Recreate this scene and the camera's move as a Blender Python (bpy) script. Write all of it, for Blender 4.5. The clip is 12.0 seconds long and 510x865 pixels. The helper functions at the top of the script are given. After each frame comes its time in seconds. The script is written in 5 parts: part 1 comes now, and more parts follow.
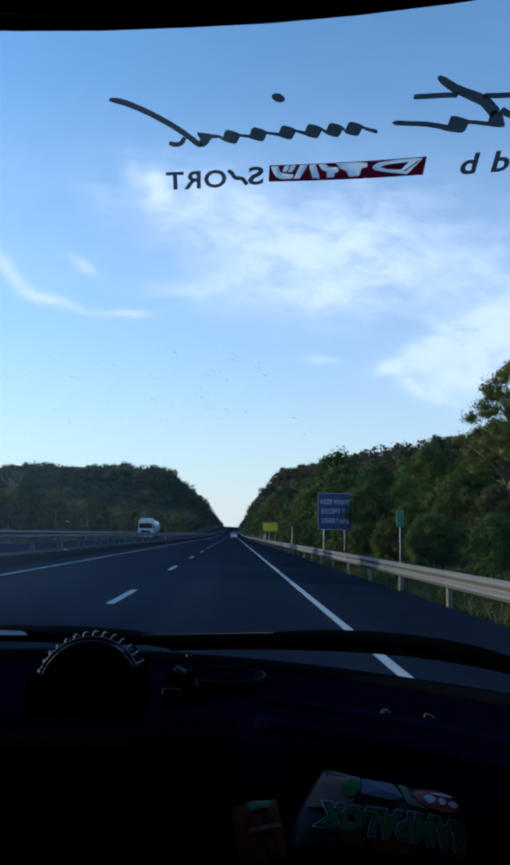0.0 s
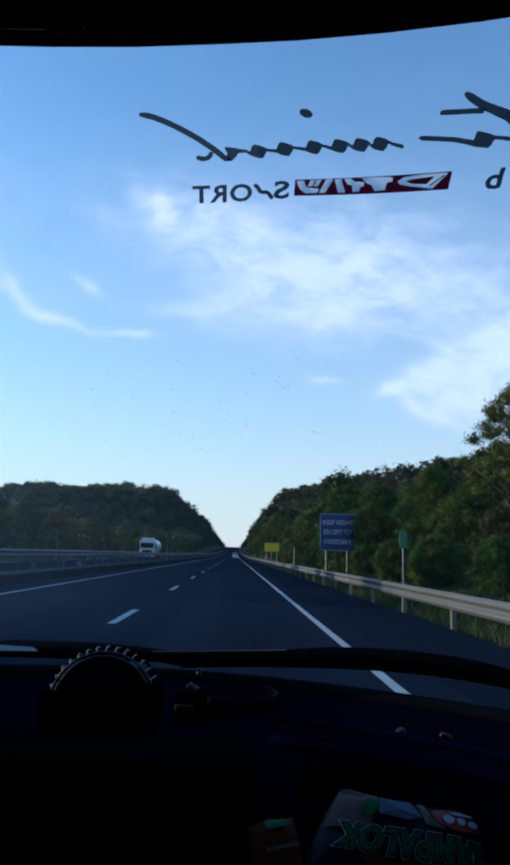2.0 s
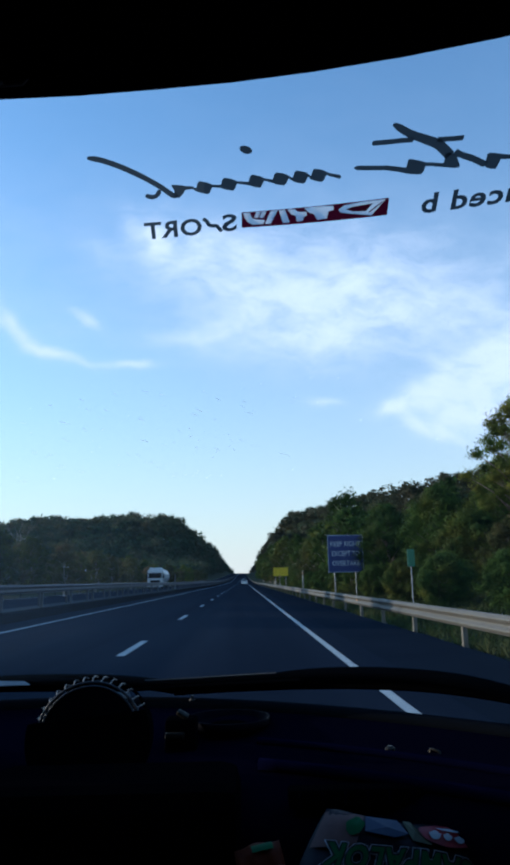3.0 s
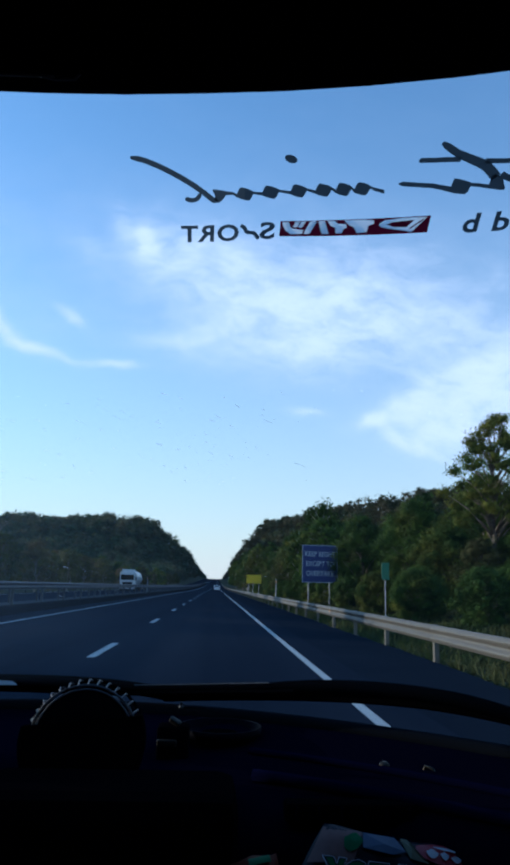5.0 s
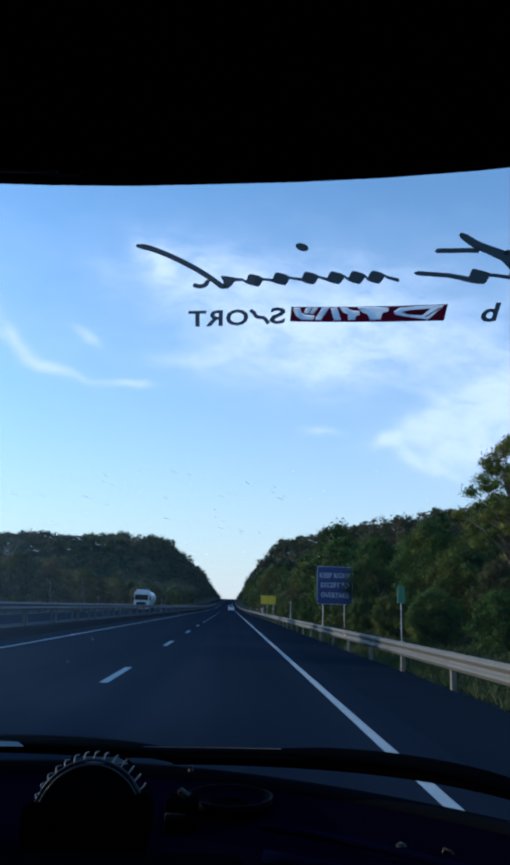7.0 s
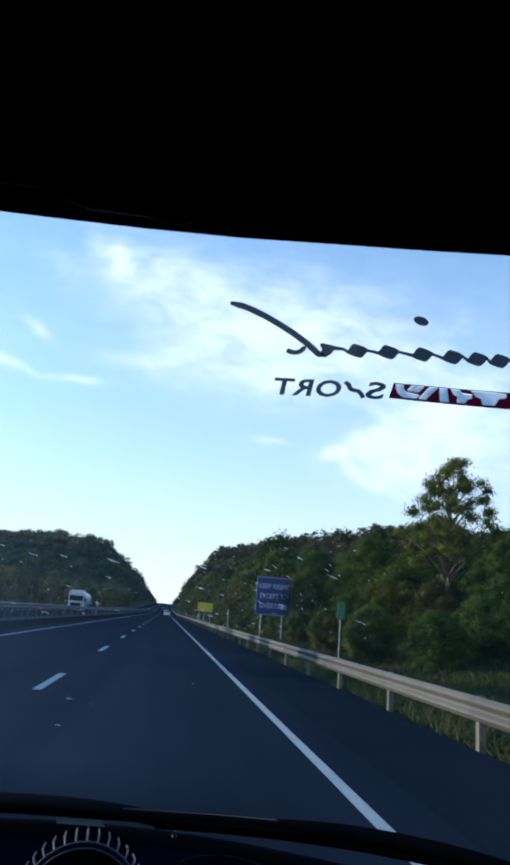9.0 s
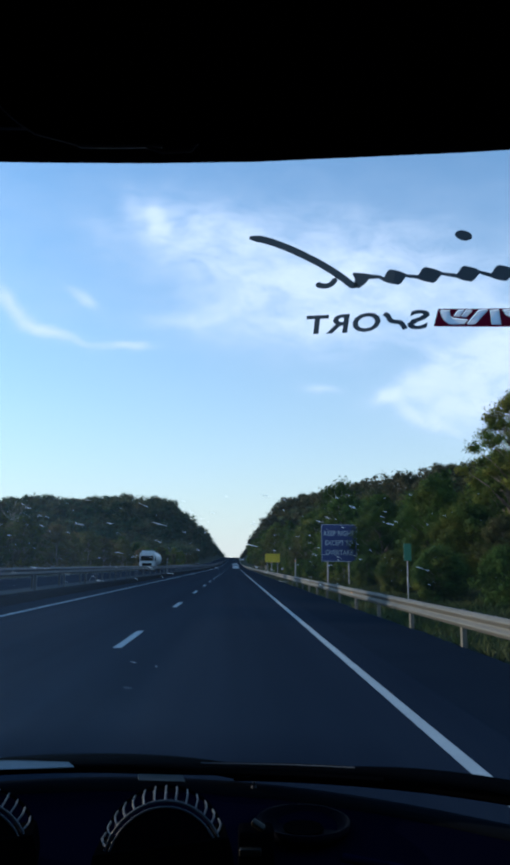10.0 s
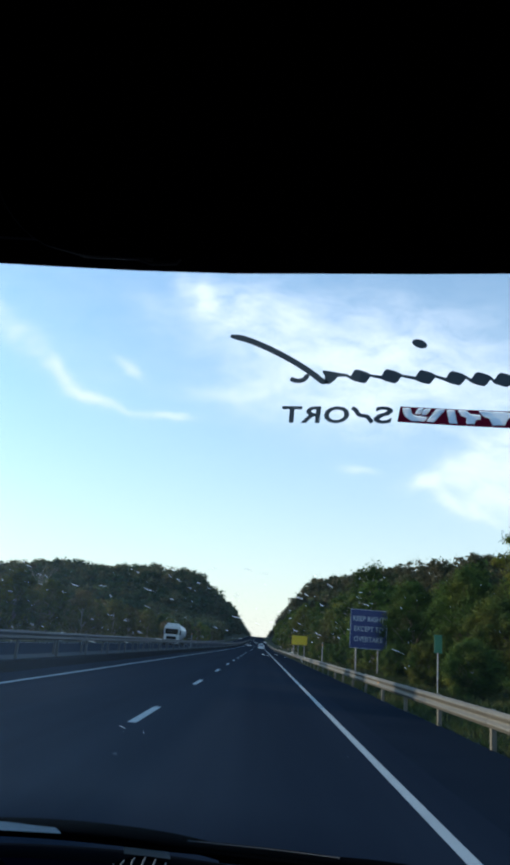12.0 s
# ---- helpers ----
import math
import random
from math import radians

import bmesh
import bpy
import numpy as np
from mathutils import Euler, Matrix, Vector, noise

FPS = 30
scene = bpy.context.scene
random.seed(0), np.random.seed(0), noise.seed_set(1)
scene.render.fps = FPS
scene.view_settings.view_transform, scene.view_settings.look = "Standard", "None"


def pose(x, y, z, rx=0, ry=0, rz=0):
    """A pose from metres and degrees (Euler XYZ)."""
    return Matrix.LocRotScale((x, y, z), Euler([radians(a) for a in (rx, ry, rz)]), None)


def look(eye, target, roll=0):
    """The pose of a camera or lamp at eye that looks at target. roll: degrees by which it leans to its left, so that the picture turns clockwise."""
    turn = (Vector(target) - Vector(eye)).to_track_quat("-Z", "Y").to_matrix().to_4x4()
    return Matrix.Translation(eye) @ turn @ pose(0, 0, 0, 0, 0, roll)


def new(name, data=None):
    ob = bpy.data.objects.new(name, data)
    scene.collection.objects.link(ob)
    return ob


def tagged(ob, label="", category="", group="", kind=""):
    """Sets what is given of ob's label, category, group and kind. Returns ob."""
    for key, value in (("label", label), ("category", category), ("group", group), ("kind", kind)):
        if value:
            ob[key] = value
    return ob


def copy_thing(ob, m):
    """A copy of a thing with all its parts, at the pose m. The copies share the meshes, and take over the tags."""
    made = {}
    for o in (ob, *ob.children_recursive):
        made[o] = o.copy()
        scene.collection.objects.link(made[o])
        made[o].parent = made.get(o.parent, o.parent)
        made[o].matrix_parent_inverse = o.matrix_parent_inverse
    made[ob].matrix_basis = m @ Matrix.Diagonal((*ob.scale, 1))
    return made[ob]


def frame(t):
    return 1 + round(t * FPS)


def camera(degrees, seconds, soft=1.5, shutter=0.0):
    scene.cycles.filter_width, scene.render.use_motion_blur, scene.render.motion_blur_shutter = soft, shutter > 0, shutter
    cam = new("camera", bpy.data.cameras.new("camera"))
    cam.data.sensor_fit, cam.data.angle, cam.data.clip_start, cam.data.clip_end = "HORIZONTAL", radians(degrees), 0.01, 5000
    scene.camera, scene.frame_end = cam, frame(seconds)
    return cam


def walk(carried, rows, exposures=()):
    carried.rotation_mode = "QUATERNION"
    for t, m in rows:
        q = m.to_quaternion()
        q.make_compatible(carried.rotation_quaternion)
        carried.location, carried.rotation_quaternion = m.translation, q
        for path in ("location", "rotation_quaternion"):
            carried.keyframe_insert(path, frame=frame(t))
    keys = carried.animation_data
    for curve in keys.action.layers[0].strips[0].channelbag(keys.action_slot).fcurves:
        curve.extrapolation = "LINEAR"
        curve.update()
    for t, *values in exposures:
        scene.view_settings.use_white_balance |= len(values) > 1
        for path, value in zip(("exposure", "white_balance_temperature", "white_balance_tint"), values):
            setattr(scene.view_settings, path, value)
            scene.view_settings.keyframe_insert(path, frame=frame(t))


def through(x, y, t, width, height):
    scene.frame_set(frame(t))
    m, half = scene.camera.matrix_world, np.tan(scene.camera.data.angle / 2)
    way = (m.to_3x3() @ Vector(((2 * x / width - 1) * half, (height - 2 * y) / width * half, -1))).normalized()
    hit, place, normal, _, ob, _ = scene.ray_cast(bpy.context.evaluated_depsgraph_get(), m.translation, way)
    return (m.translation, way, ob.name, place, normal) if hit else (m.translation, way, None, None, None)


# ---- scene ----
# ---- camera and its way ----
cam = camera(39.9, 12.0, soft=3.5)
PATH = [
    (0, (0.011, -0.023, 1.252), (0.067, 1.955, 1.539), 1.2),
    (0.5, (0.006, -0.027, 1.243), (0.047, 1.943, 1.584), 1.0),
    (1, (-0.015, -0.027, 1.241), (0.044, 1.944, 1.573), 1.7),
    (1.5, (0.017, -0.035, 1.239), (0.064, 1.938, 1.567), 0.3),
    (2, (-0.012, -0.022, 1.242), (0.036, 1.947, 1.585), 1.6),
    (2.5, (-0.018, -0.024, 1.242), (0.025, 1.946, 1.589), 1.8),
    (3, (0.036, -0.043, 1.238), (0.075, 1.914, 1.65), -1.0),
    (3.5, (0.022, -0.05, 1.242), (0.069, 1.909, 1.641), 2.0),
    (3.7, (-0.01, -0.047, 1.245), (0.07, 1.911, 1.645), 2.8),
    (5.3, (-0.016, -0.037, 1.241), (0.073, 1.914, 1.674), 1.1),
    (5.5, (-0.004, -0.042, 1.242), (0.075, 1.91, 1.672), 0.7),
    (6, (-0.016, -0.032, 1.248), (0.053, 1.922, 1.669), 2.0),
    (6.5, (-0.028, -0.04, 1.243), (0.03, 1.914, 1.662), 0.5),
    (6.7, (-0.012, -0.034, 1.273), (0.025, 1.912, 1.737), 1.5),
    (8.3, (-0.017, 0.017, 1.382), (0.097, 1.949, 1.887), 2.1),
    (8.5, (-0.011, 0.036, 1.383), (0.114, 1.974, 1.863), 1.2),
    (9, (-0.148, 0.057, 1.41), (0.05, 1.981, 1.92), 4.7),
    (9.5, (-0.128, 0.09, 1.396), (0.22, 1.994, 1.898), 0.0),
    (10, (-0.129, 0.101, 1.418), (-0.075, 2.065, 1.788), 0.6),
    (10.5, (-0.097, 0.062, 1.406), (-0.047, 2.003, 1.885), 2.2),
    (11, (-0.087, 0.062, 1.407), (-0.005, 2.0, 1.897), -0.2),
    (11.5, (-0.082, 0.035, 1.412), (-0.114, 1.944, 2.007), 2.9),
    (12, (-0.074, 0.04, 1.41), (-0.133, 1.955, 1.985), 4.8),
]
EXPOSURES = [(0, 1.26, 5270, 12), (2, 1.24, 5190, 12), (3, 1.33, 5300, 12), (3.5, 1.27, 5220, 12), (5.3, 1.27, 5080, 12), (6.7, 1.23, 5070, 12), (8.3, 1.50, 5080, 14), (9.0, 1.62, 5450, 13), (9.5, 1.39, 5300, 11), (10, 1.29, 5360, 11), (10.6, 1.49, 5560, 11), (11, 1.45, 5560, 10), (12, 1.55, 5860, 9)]
walk(cam, [(t, look(e, g, r)) for t, e, g, r in PATH], EXPOSURES)

# ---- sky and sun ----
SUN_UP, SUN_TURN = 9.0, 292.0          # degrees; low, from the left and a little ahead
world = bpy.data.worlds.new("sky")
scene.world = world
world.use_nodes = True


class Nodes:
    """A short way to write node trees."""

    def __init__(self, tree):
        self.tree = tree
        tree.nodes.clear()

    def add(self, kind, ins=(), operation=None, clamp=False, blend=None):
        n = self.tree.nodes.new(kind)
        if operation:
            n.operation = operation
        if clamp:
            n.use_clamp = True
        if blend:
            n.data_type, n.blend_type = "RGBA", blend
        for key, value in dict(ins).items():
            self.put(n.inputs[key], value)
        return n

    def put(self, socket, value):
        if isinstance(value, bpy.types.NodeSocket):
            self.tree.links.new(value, socket)
        else:
            socket.default_value = value

    def math(self, op, a, b=0.0, c=0.0, clamp=False):
        n = self.add("ShaderNodeMath", operation=op, clamp=clamp)
        for socket, value in zip(n.inputs, (a, b, c)):
            self.put(socket, value)
        return n.outputs[0]

    def ramp(self, fac, stops):
        n = self.add("ShaderNodeValToRGB", {"Fac": fac})
        while len(n.color_ramp.elements) < len(stops):
            n.color_ramp.elements.new(0.5)
        for el, (at, col) in zip(n.color_ramp.elements, stops):
            el.position, el.color = at, (*col, 1) if len(col) == 3 else col
        return n.outputs[0]

    def mix(self, fac, a, b, blend="MIX"):
        n = self.add("ShaderNodeMix", blend=blend)
        for socket, value in ((n.inputs[0], fac), (n.inputs[6], a), (n.inputs[7], b)):
            self.put(socket, (*value, 1) if isinstance(value, tuple) and len(value) == 3 else value)
        return n.outputs[2]

    def noise(self, vector, scale, detail=4.0, rough=0.55, distortion=0.0):
        n = self.add("ShaderNodeTexNoise", {"Scale": scale, "Detail": detail, "Roughness": rough, "Distortion": distortion})
        if vector is not None:
            self.put(n.inputs["Vector"], vector)
        return n.outputs[0]


def build_sky():
    g = Nodes(world.node_tree)
    out = g.add("ShaderNodeOutputWorld")
    back = g.add("ShaderNodeBackground", {"Strength": 0.11})
    g.tree.links.new(back.outputs[0], out.inputs[0])
    sky = g.add("ShaderNodeTexSky")
    sky.sky_type, sky.sun_disc, sky.sun_elevation, sky.sun_rotation = "NISHITA", False, radians(SUN_UP), radians(SUN_TURN)
    sky.altitude, sky.air_density, sky.dust_density, sky.ozone_density = 50, 1.25, 0.4, 3.0
    way = g.add("ShaderNodeTexCoord").outputs["Generated"]
    xyz = g.add("ShaderNodeSeparateXYZ", {0: way})
    ahead = g.math("MAXIMUM", xyz.outputs[1], 0.12)
    u, v = g.math("DIVIDE", xyz.outputs[0], ahead), g.math("DIVIDE", xyz.outputs[2], ahead)
    flat = g.add("ShaderNodeCombineXYZ", {0: u, 1: v})
    # wisps: the plane is bent by slow noise, then stretched
    warp = g.add("ShaderNodeTexNoise", {"Vector": flat.outputs[0], "Scale": 5.0, "Detail": 4.0})
    shift = g.add("ShaderNodeVectorMath", {0: warp.outputs["Color"], 1: (0.5, 0.5, 0.5)}, operation="SUBTRACT")
    small = g.add("ShaderNodeVectorMath", {0: shift.outputs[0], "Scale": 0.040}, operation="SCALE")
    curl = g.add("ShaderNodeTexNoise", {"Vector": flat.outputs[0], "Scale": 21.0, "Detail": 5.0, "Roughness": 0.6})
    curl_shift = g.add("ShaderNodeVectorMath", {0: curl.outputs["Color"], 1: (0.5, 0.5, 0.5)}, operation="SUBTRACT")
    curled = g.add("ShaderNodeVectorMath", {0: curl_shift.outputs[0], "Scale": 0.018}, operation="SCALE")
    slow = g.add("ShaderNodeVectorMath", {0: flat.outputs[0], 1: small.outputs[0]}, operation="ADD")
    bent = g.add("ShaderNodeVectorMath", {0: slow.outputs[0], 1: curled.outputs[0]}, operation="ADD")
    bxy = g.add("ShaderNodeSeparateXYZ", {0: bent.outputs[0]})
    bu, bv = bxy.outputs[0], bxy.outputs[1]
    combed = g.add("ShaderNodeMapping", {"Vector": bent.outputs[0], "Rotation": (0, 0, radians(38)), "Scale": (1.0, 2.0, 1.0)})
    grain = g.noise(combed.outputs[0], 13.0, 9.0, 0.60, 0.3)
    stretched = g.add("ShaderNodeMapping", {"Vector": bent.outputs[0], "Rotation": (0, 0, radians(-18)), "Scale": (3.0, 7.0, 1.0)})
    streak = g.noise(stretched.outputs[0], 1.6, 5.0, 0.6)
    total = 0.0
    # centre across and up, half-widths, turn in degrees, strength
    for cu, cv, su, sv, turn, power in (
            (-0.122, 0.512, 0.013, 0.030, 12, 0.62), (-0.130, 0.505, 0.036, 0.050, 0, 0.24),
            (-0.166, 0.551, 0.016, 0.030, 28, 0.30), (-0.213, 0.502, 0.030, 0.020, -35, 0.22), (-0.228, 0.389, 0.028, 0.010, -35, 0.40),
            (-0.05, 0.49, 0.08, 0.055, -30, 0.30), (0.02, 0.435, 0.12, 0.058, -25, 0.24), (0.13, 0.415, 0.11, 0.060, 0, 0.26),
            (0.23, 0.40, 0.09, 0.055, -10, 0.29), (0.02, 0.357, 0.11, 0.028, 0, 0.30), (-0.10, 0.352, 0.07, 0.022, 0, 0.24), (0.11, 0.328, 0.08, 0.030, 0, 0.20),
            (-0.332, 0.369, 0.038, 0.011, -46, 0.72), (-0.268, 0.328, 0.036, 0.009, -17, 0.72), (-0.170, 0.315, 0.055, 0.0065, 0, 0.62),
            (-0.42, 0.44, 0.08, 0.022, -42, 0.45), (-0.30, 0.385, 0.09, 0.040, -40, 0.20),
            (0.225, 0.244, 0.034, 0.012, 16, 0.70), (0.262, 0.257, 0.034, 0.020, 12, 0.68), (0.240, 0.224, 0.034, 0.011, -38, 0.50), (0.288, 0.201, 0.036, 0.009, -18, 0.50),
            (0.33, 0.245, 0.07, 0.042, 12, 0.78), (0.40, 0.300, 0.09, 0.058, 35, 0.60), (0.42, 0.360, 0.06, 0.030, 20, 0.36), (0.308, 0.305, 0.03, 0.020, 40, 0.32),
            (0.123, 0.2545, 0.024, 0.0065, -4, 0.52), (0.34, 0.41, 0.05, 0.030, 20, 0.20), (0.52, 0.27, 0.15, 0.080, 10, 0.50), (0.10, 0.49, 0.26, 0.10, -8, 0.28), (0.06, 0.41, 0.32, 0.11, -8, 0.36), (0.30, 0.46, 0.18, 0.12, 0, 0.20),
            (-0.60, 0.5, 0.25, 0.1, 10, 0.32), (0.8, 0.5, 0.3, 0.12, 10, 0.35)):
        c, s = math.cos(radians(turn)), math.sin(radians(turn))
        du, dv = g.math("SUBTRACT", bu, cu), g.math("SUBTRACT", bv, cv)
        a = g.math("MULTIPLY", g.math("ADD", g.math("MULTIPLY", du, c), g.math("MULTIPLY", dv, s)), 1 / su)
        b = g.math("MULTIPLY", g.math("SUBTRACT", g.math("MULTIPLY", dv, c), g.math("MULTIPLY", du, s)), 1 / sv)
        far = g.math("ADD", g.math("MULTIPLY", a, a), g.math("MULTIPLY", b, b))
        puff = g.math("EXPONENT", g.math("MULTIPLY", far, -0.8))
        total = g.math("ADD", total, g.math("MULTIPLY", puff, power))
    ragged = g.math("MULTIPLY", g.math("SUBTRACT", grain, 0.5), g.math("MULTIPLY", total, 1.9))
    density = g.math("ADD", g.math("MULTIPLY", total, 0.95), ragged)
    soft_part = g.math("MULTIPLY", g.math("MAXIMUM", density, 0.0), 0.50)
    crisp = g.ramp(density, [(0.34, (0, 0, 0)), (1.0, (0.34, 0.34, 0.34))])
    veil = g.math("MULTIPLY", g.math("SUBTRACT", streak, 0.47, clamp=True), 0.09)
    cover = g.math("ADD", g.math("ADD", soft_part, crisp), veil, clamp=True)
    cover = g.math("MULTIPLY", cover, g.math("MULTIPLY", xyz.outputs[2], 9.0, clamp=True), clamp=True)
    low = g.math("ABSOLUTE", xyz.outputs[2])
    thin = g.math("MULTIPLY", g.math("EXPONENT", g.math("MULTIPLY", low, -3.2)), 0.48)
    haze = g.math("MULTIPLY", g.math("EXPONENT", g.math("MULTIPLY", low, -5.6)), 0.78)
    deep = g.mix(1.0, sky.outputs[0], (0.82, 1.03, 1.09), "MULTIPLY")
    colour = g.mix(thin, deep, THIN)
    colour = g.mix(haze, colour, HAZE)
    colour = g.mix(cover, colour, CLOUD)
    g.put(back.inputs["Color"], colour)


CLOUD, THIN, HAZE = (3.5, 3.62, 3.85), (3.66, 3.64, 3.40), (3.74, 3.36, 2.85)
build_sky()
sun_data = bpy.data.lights.new("sun", "SUN")
sun_data.energy, sun_data.angle, sun_data.color = 1.7, radians(0.6), (1.0, 0.82, 0.58)
sun = new("sun", sun_data)
sun_way = Vector((math.sin(radians(SUN_TURN)) * math.cos(radians(SUN_UP)), math.cos(radians(SUN_TURN)) * math.cos(radians(SUN_UP)), math.sin(radians(SUN_UP))))
sun.matrix_world = look(sun_way * 100, (0, 0, 0))


# ---- materials ----
def material(name, colour, rough=0.6, metal=0.0, second=None, scale=6.0, fine=60.0, bump=0.0, amount=0.6, spec=0.5, per_object=0.0, per_island=0.0, rough_var=0.1, matte=False, along=False):
    m = bpy.data.materials.new(name)
    m.use_nodes = True
    g = Nodes(m.node_tree)
    out = g.add("ShaderNodeOutputMaterial")
    if matte:
        p = g.add("ShaderNodeBsdfDiffuse", {"Roughness": 0.5})
    else:
        p = g.add("ShaderNodeBsdfPrincipled", {"Metallic": metal, "Specular IOR Level": spec})
    g.tree.links.new(p.outputs[0], out.inputs[0])
    where = g.add("ShaderNodeTexCoord").outputs["Object"]
    lanes = g.add("ShaderNodeMapping", {"Vector": where, "Scale": (3.2, 0.06, 1.0)}).outputs[0] if along else where
    big, little = g.noise(lanes, scale, 4.0), g.noise(where, fine, 3.0)
    blend = g.math("MULTIPLY_ADD", big, 0.65, g.math("MULTIPLY", little, 0.35))
    sharp = g.ramp(blend, [(0.36, (0, 0, 0)), (0.64, (1, 1, 1))])
    second = second or tuple(c * 0.7 for c in colour)
    col = g.mix(g.math("MULTIPLY", sharp, amount), colour, second)
    if per_object or per_island:
        info = g.add("ShaderNodeObjectInfo").outputs["Random"] if per_object else g.add("ShaderNodeNewGeometry").outputs["Random Per Island"]
        vary = g.math("MULTIPLY_ADD", info, 2 * (per_object or per_island), 1 - (per_object or per_island))
        tone = g.add("ShaderNodeCombineXYZ", {0: vary, 1: vary, 2: vary})
        col = g.mix(1.0, col, tone.outputs[0], "MULTIPLY")
    g.put(p.inputs["Color" if matte else "Base Color"], col)
    if not matte:
        g.put(p.inputs["Roughness"], g.math("MULTIPLY_ADD", blend, rough_var * 2, rough - rough_var, clamp=True))
    if bump:
        b = g.add("ShaderNodeBump", {"Strength": bump, "Distance": 0.02, "Height": little})
        g.put(p.inputs["Normal"], b.outputs[0])
    return m


def glass(name, tint, gloss, dust_haze):
    """Clear glass with thin dust; blue glare haze is painted in, stronger towards the driver's side, none at the foot.
    """
    m = bpy.data.materials.new(name)
    m.use_nodes = True
    g = Nodes(m.node_tree)
    out = g.add("ShaderNodeOutputMaterial")
    where = g.add("ShaderNodeTexCoord").outputs["Object"]
    place = g.add("ShaderNodeSeparateXYZ", {0: where})
    across, above_foot = place.outputs[0], g.math("MULTIPLY_ADD", place.outputs[2], 8.0, -8.1, clamp=True)
    # Glare haze put into the film: it grows leftwards and fades out low down.
    film = g.math("MULTIPLY_ADD", g.math("MULTIPLY_ADD", across, -1.3, 0.15, clamp=True), 0.85, 0.15)
    film = g.math("MULTIPLY", film, g.math("MULTIPLY", g.math("MULTIPLY_ADD", g.noise(where, 5.0, 4.0), 1.2, 0.4), dust_haze))
    film = g.math("MULTIPLY", film, above_foot)
    clear = g.add("ShaderNodeBsdfTransparent", {"Color": (*tint, 1)})
    shine = g.add("ShaderNodeBsdfGlossy", {"Roughness": 0.02})
    haze = g.add("ShaderNodeBsdfTranslucent", {"Color": (0.42, 0.62, 0.85, 1)})
    fresnel = g.add("ShaderNodeFresnel", {"IOR": 1.35})
    dusty = g.add("ShaderNodeMixShader", {0: film, 1: clear.outputs[0], 2: haze.outputs[0]})
    mix = g.add("ShaderNodeMixShader", {0: g.math("MULTIPLY", fresnel.outputs[0], gloss, clamp=True), 1: dusty.outputs[0], 2: shine.outputs[0]})
    g.tree.links.new(mix.outputs[0], out.inputs[0])
    return m


def leaf_material(name, green, other, gold, spread=0.35):
    """Leaves: each one of its own tone, a little light goes through them."""
    m = bpy.data.materials.new(name)
    m.use_nodes = True
    g = Nodes(m.node_tree)
    out = g.add("ShaderNodeOutputMaterial")
    rand = g.add("ShaderNodeNewGeometry").outputs["Random Per Island"]
    where = g.add("ShaderNodeTexCoord").outputs["Object"]
    patch = g.noise(where, spread, 3.0)
    tree = g.add("ShaderNodeObjectInfo").outputs["Random"]
    col = g.mix(rand, green, other)
    col = g.mix(g.ramp(g.math("ADD", patch, g.math("MULTIPLY_ADD", tree, 0.34, -0.17)), [(0.5, (0, 0, 0)), (0.72, (1, 1, 1))]), col, gold)
    shade = g.ramp(g.noise(where, spread * 1.6, 2.0), [(0.36, (0.62, 0.66, 0.62)), (0.64, (1.40, 1.36, 1.30))])
    whole = g.math("MULTIPLY_ADD", g.math("FRACT", g.math("MULTIPLY", tree, 7.3)), 0.6, 0.72)
    col = g.mix(1.0, g.mix(1.0, col, shade, "MULTIPLY"), g.add("ShaderNodeCombineXYZ", {0: whole, 1: whole, 2: whole}).outputs[0], "MULTIPLY")
    p = g.add("ShaderNodeBsdfPrincipled", {"Roughness": 0.7, "Specular IOR Level": 0.12, "Base Color": col})
    t = g.add("ShaderNodeBsdfTranslucent", {"Color": col})
    mix = g.add("ShaderNodeMixShader", {0: 0.32, 1: p.outputs[0], 2: t.outputs[0]})
    g.tree.links.new(mix.outputs[0], out.inputs[0])
    return m


def vinyl(name, colour, through):
    """Thin sticker film: dull inside, some daylight comes through it."""
    m = bpy.data.materials.new(name)
    m.use_nodes = True
    g = Nodes(m.node_tree)
    out = g.add("ShaderNodeOutputMaterial")
    wear = g.noise(g.add("ShaderNodeTexCoord").outputs["Object"], 60.0, 3.0)
    dull = g.add("ShaderNodeBsdfDiffuse", {"Color": (*colour, 1)})
    lit = g.add("ShaderNodeBsdfTranslucent", {"Color": g.mix(wear, tuple(c * 0.8 for c in through), through)})
    both = g.add("ShaderNodeAddShader", {0: dull.outputs[0], 1: lit.outputs[0]})
    g.tree.links.new(both.outputs[0], out.inputs[0])
    return m


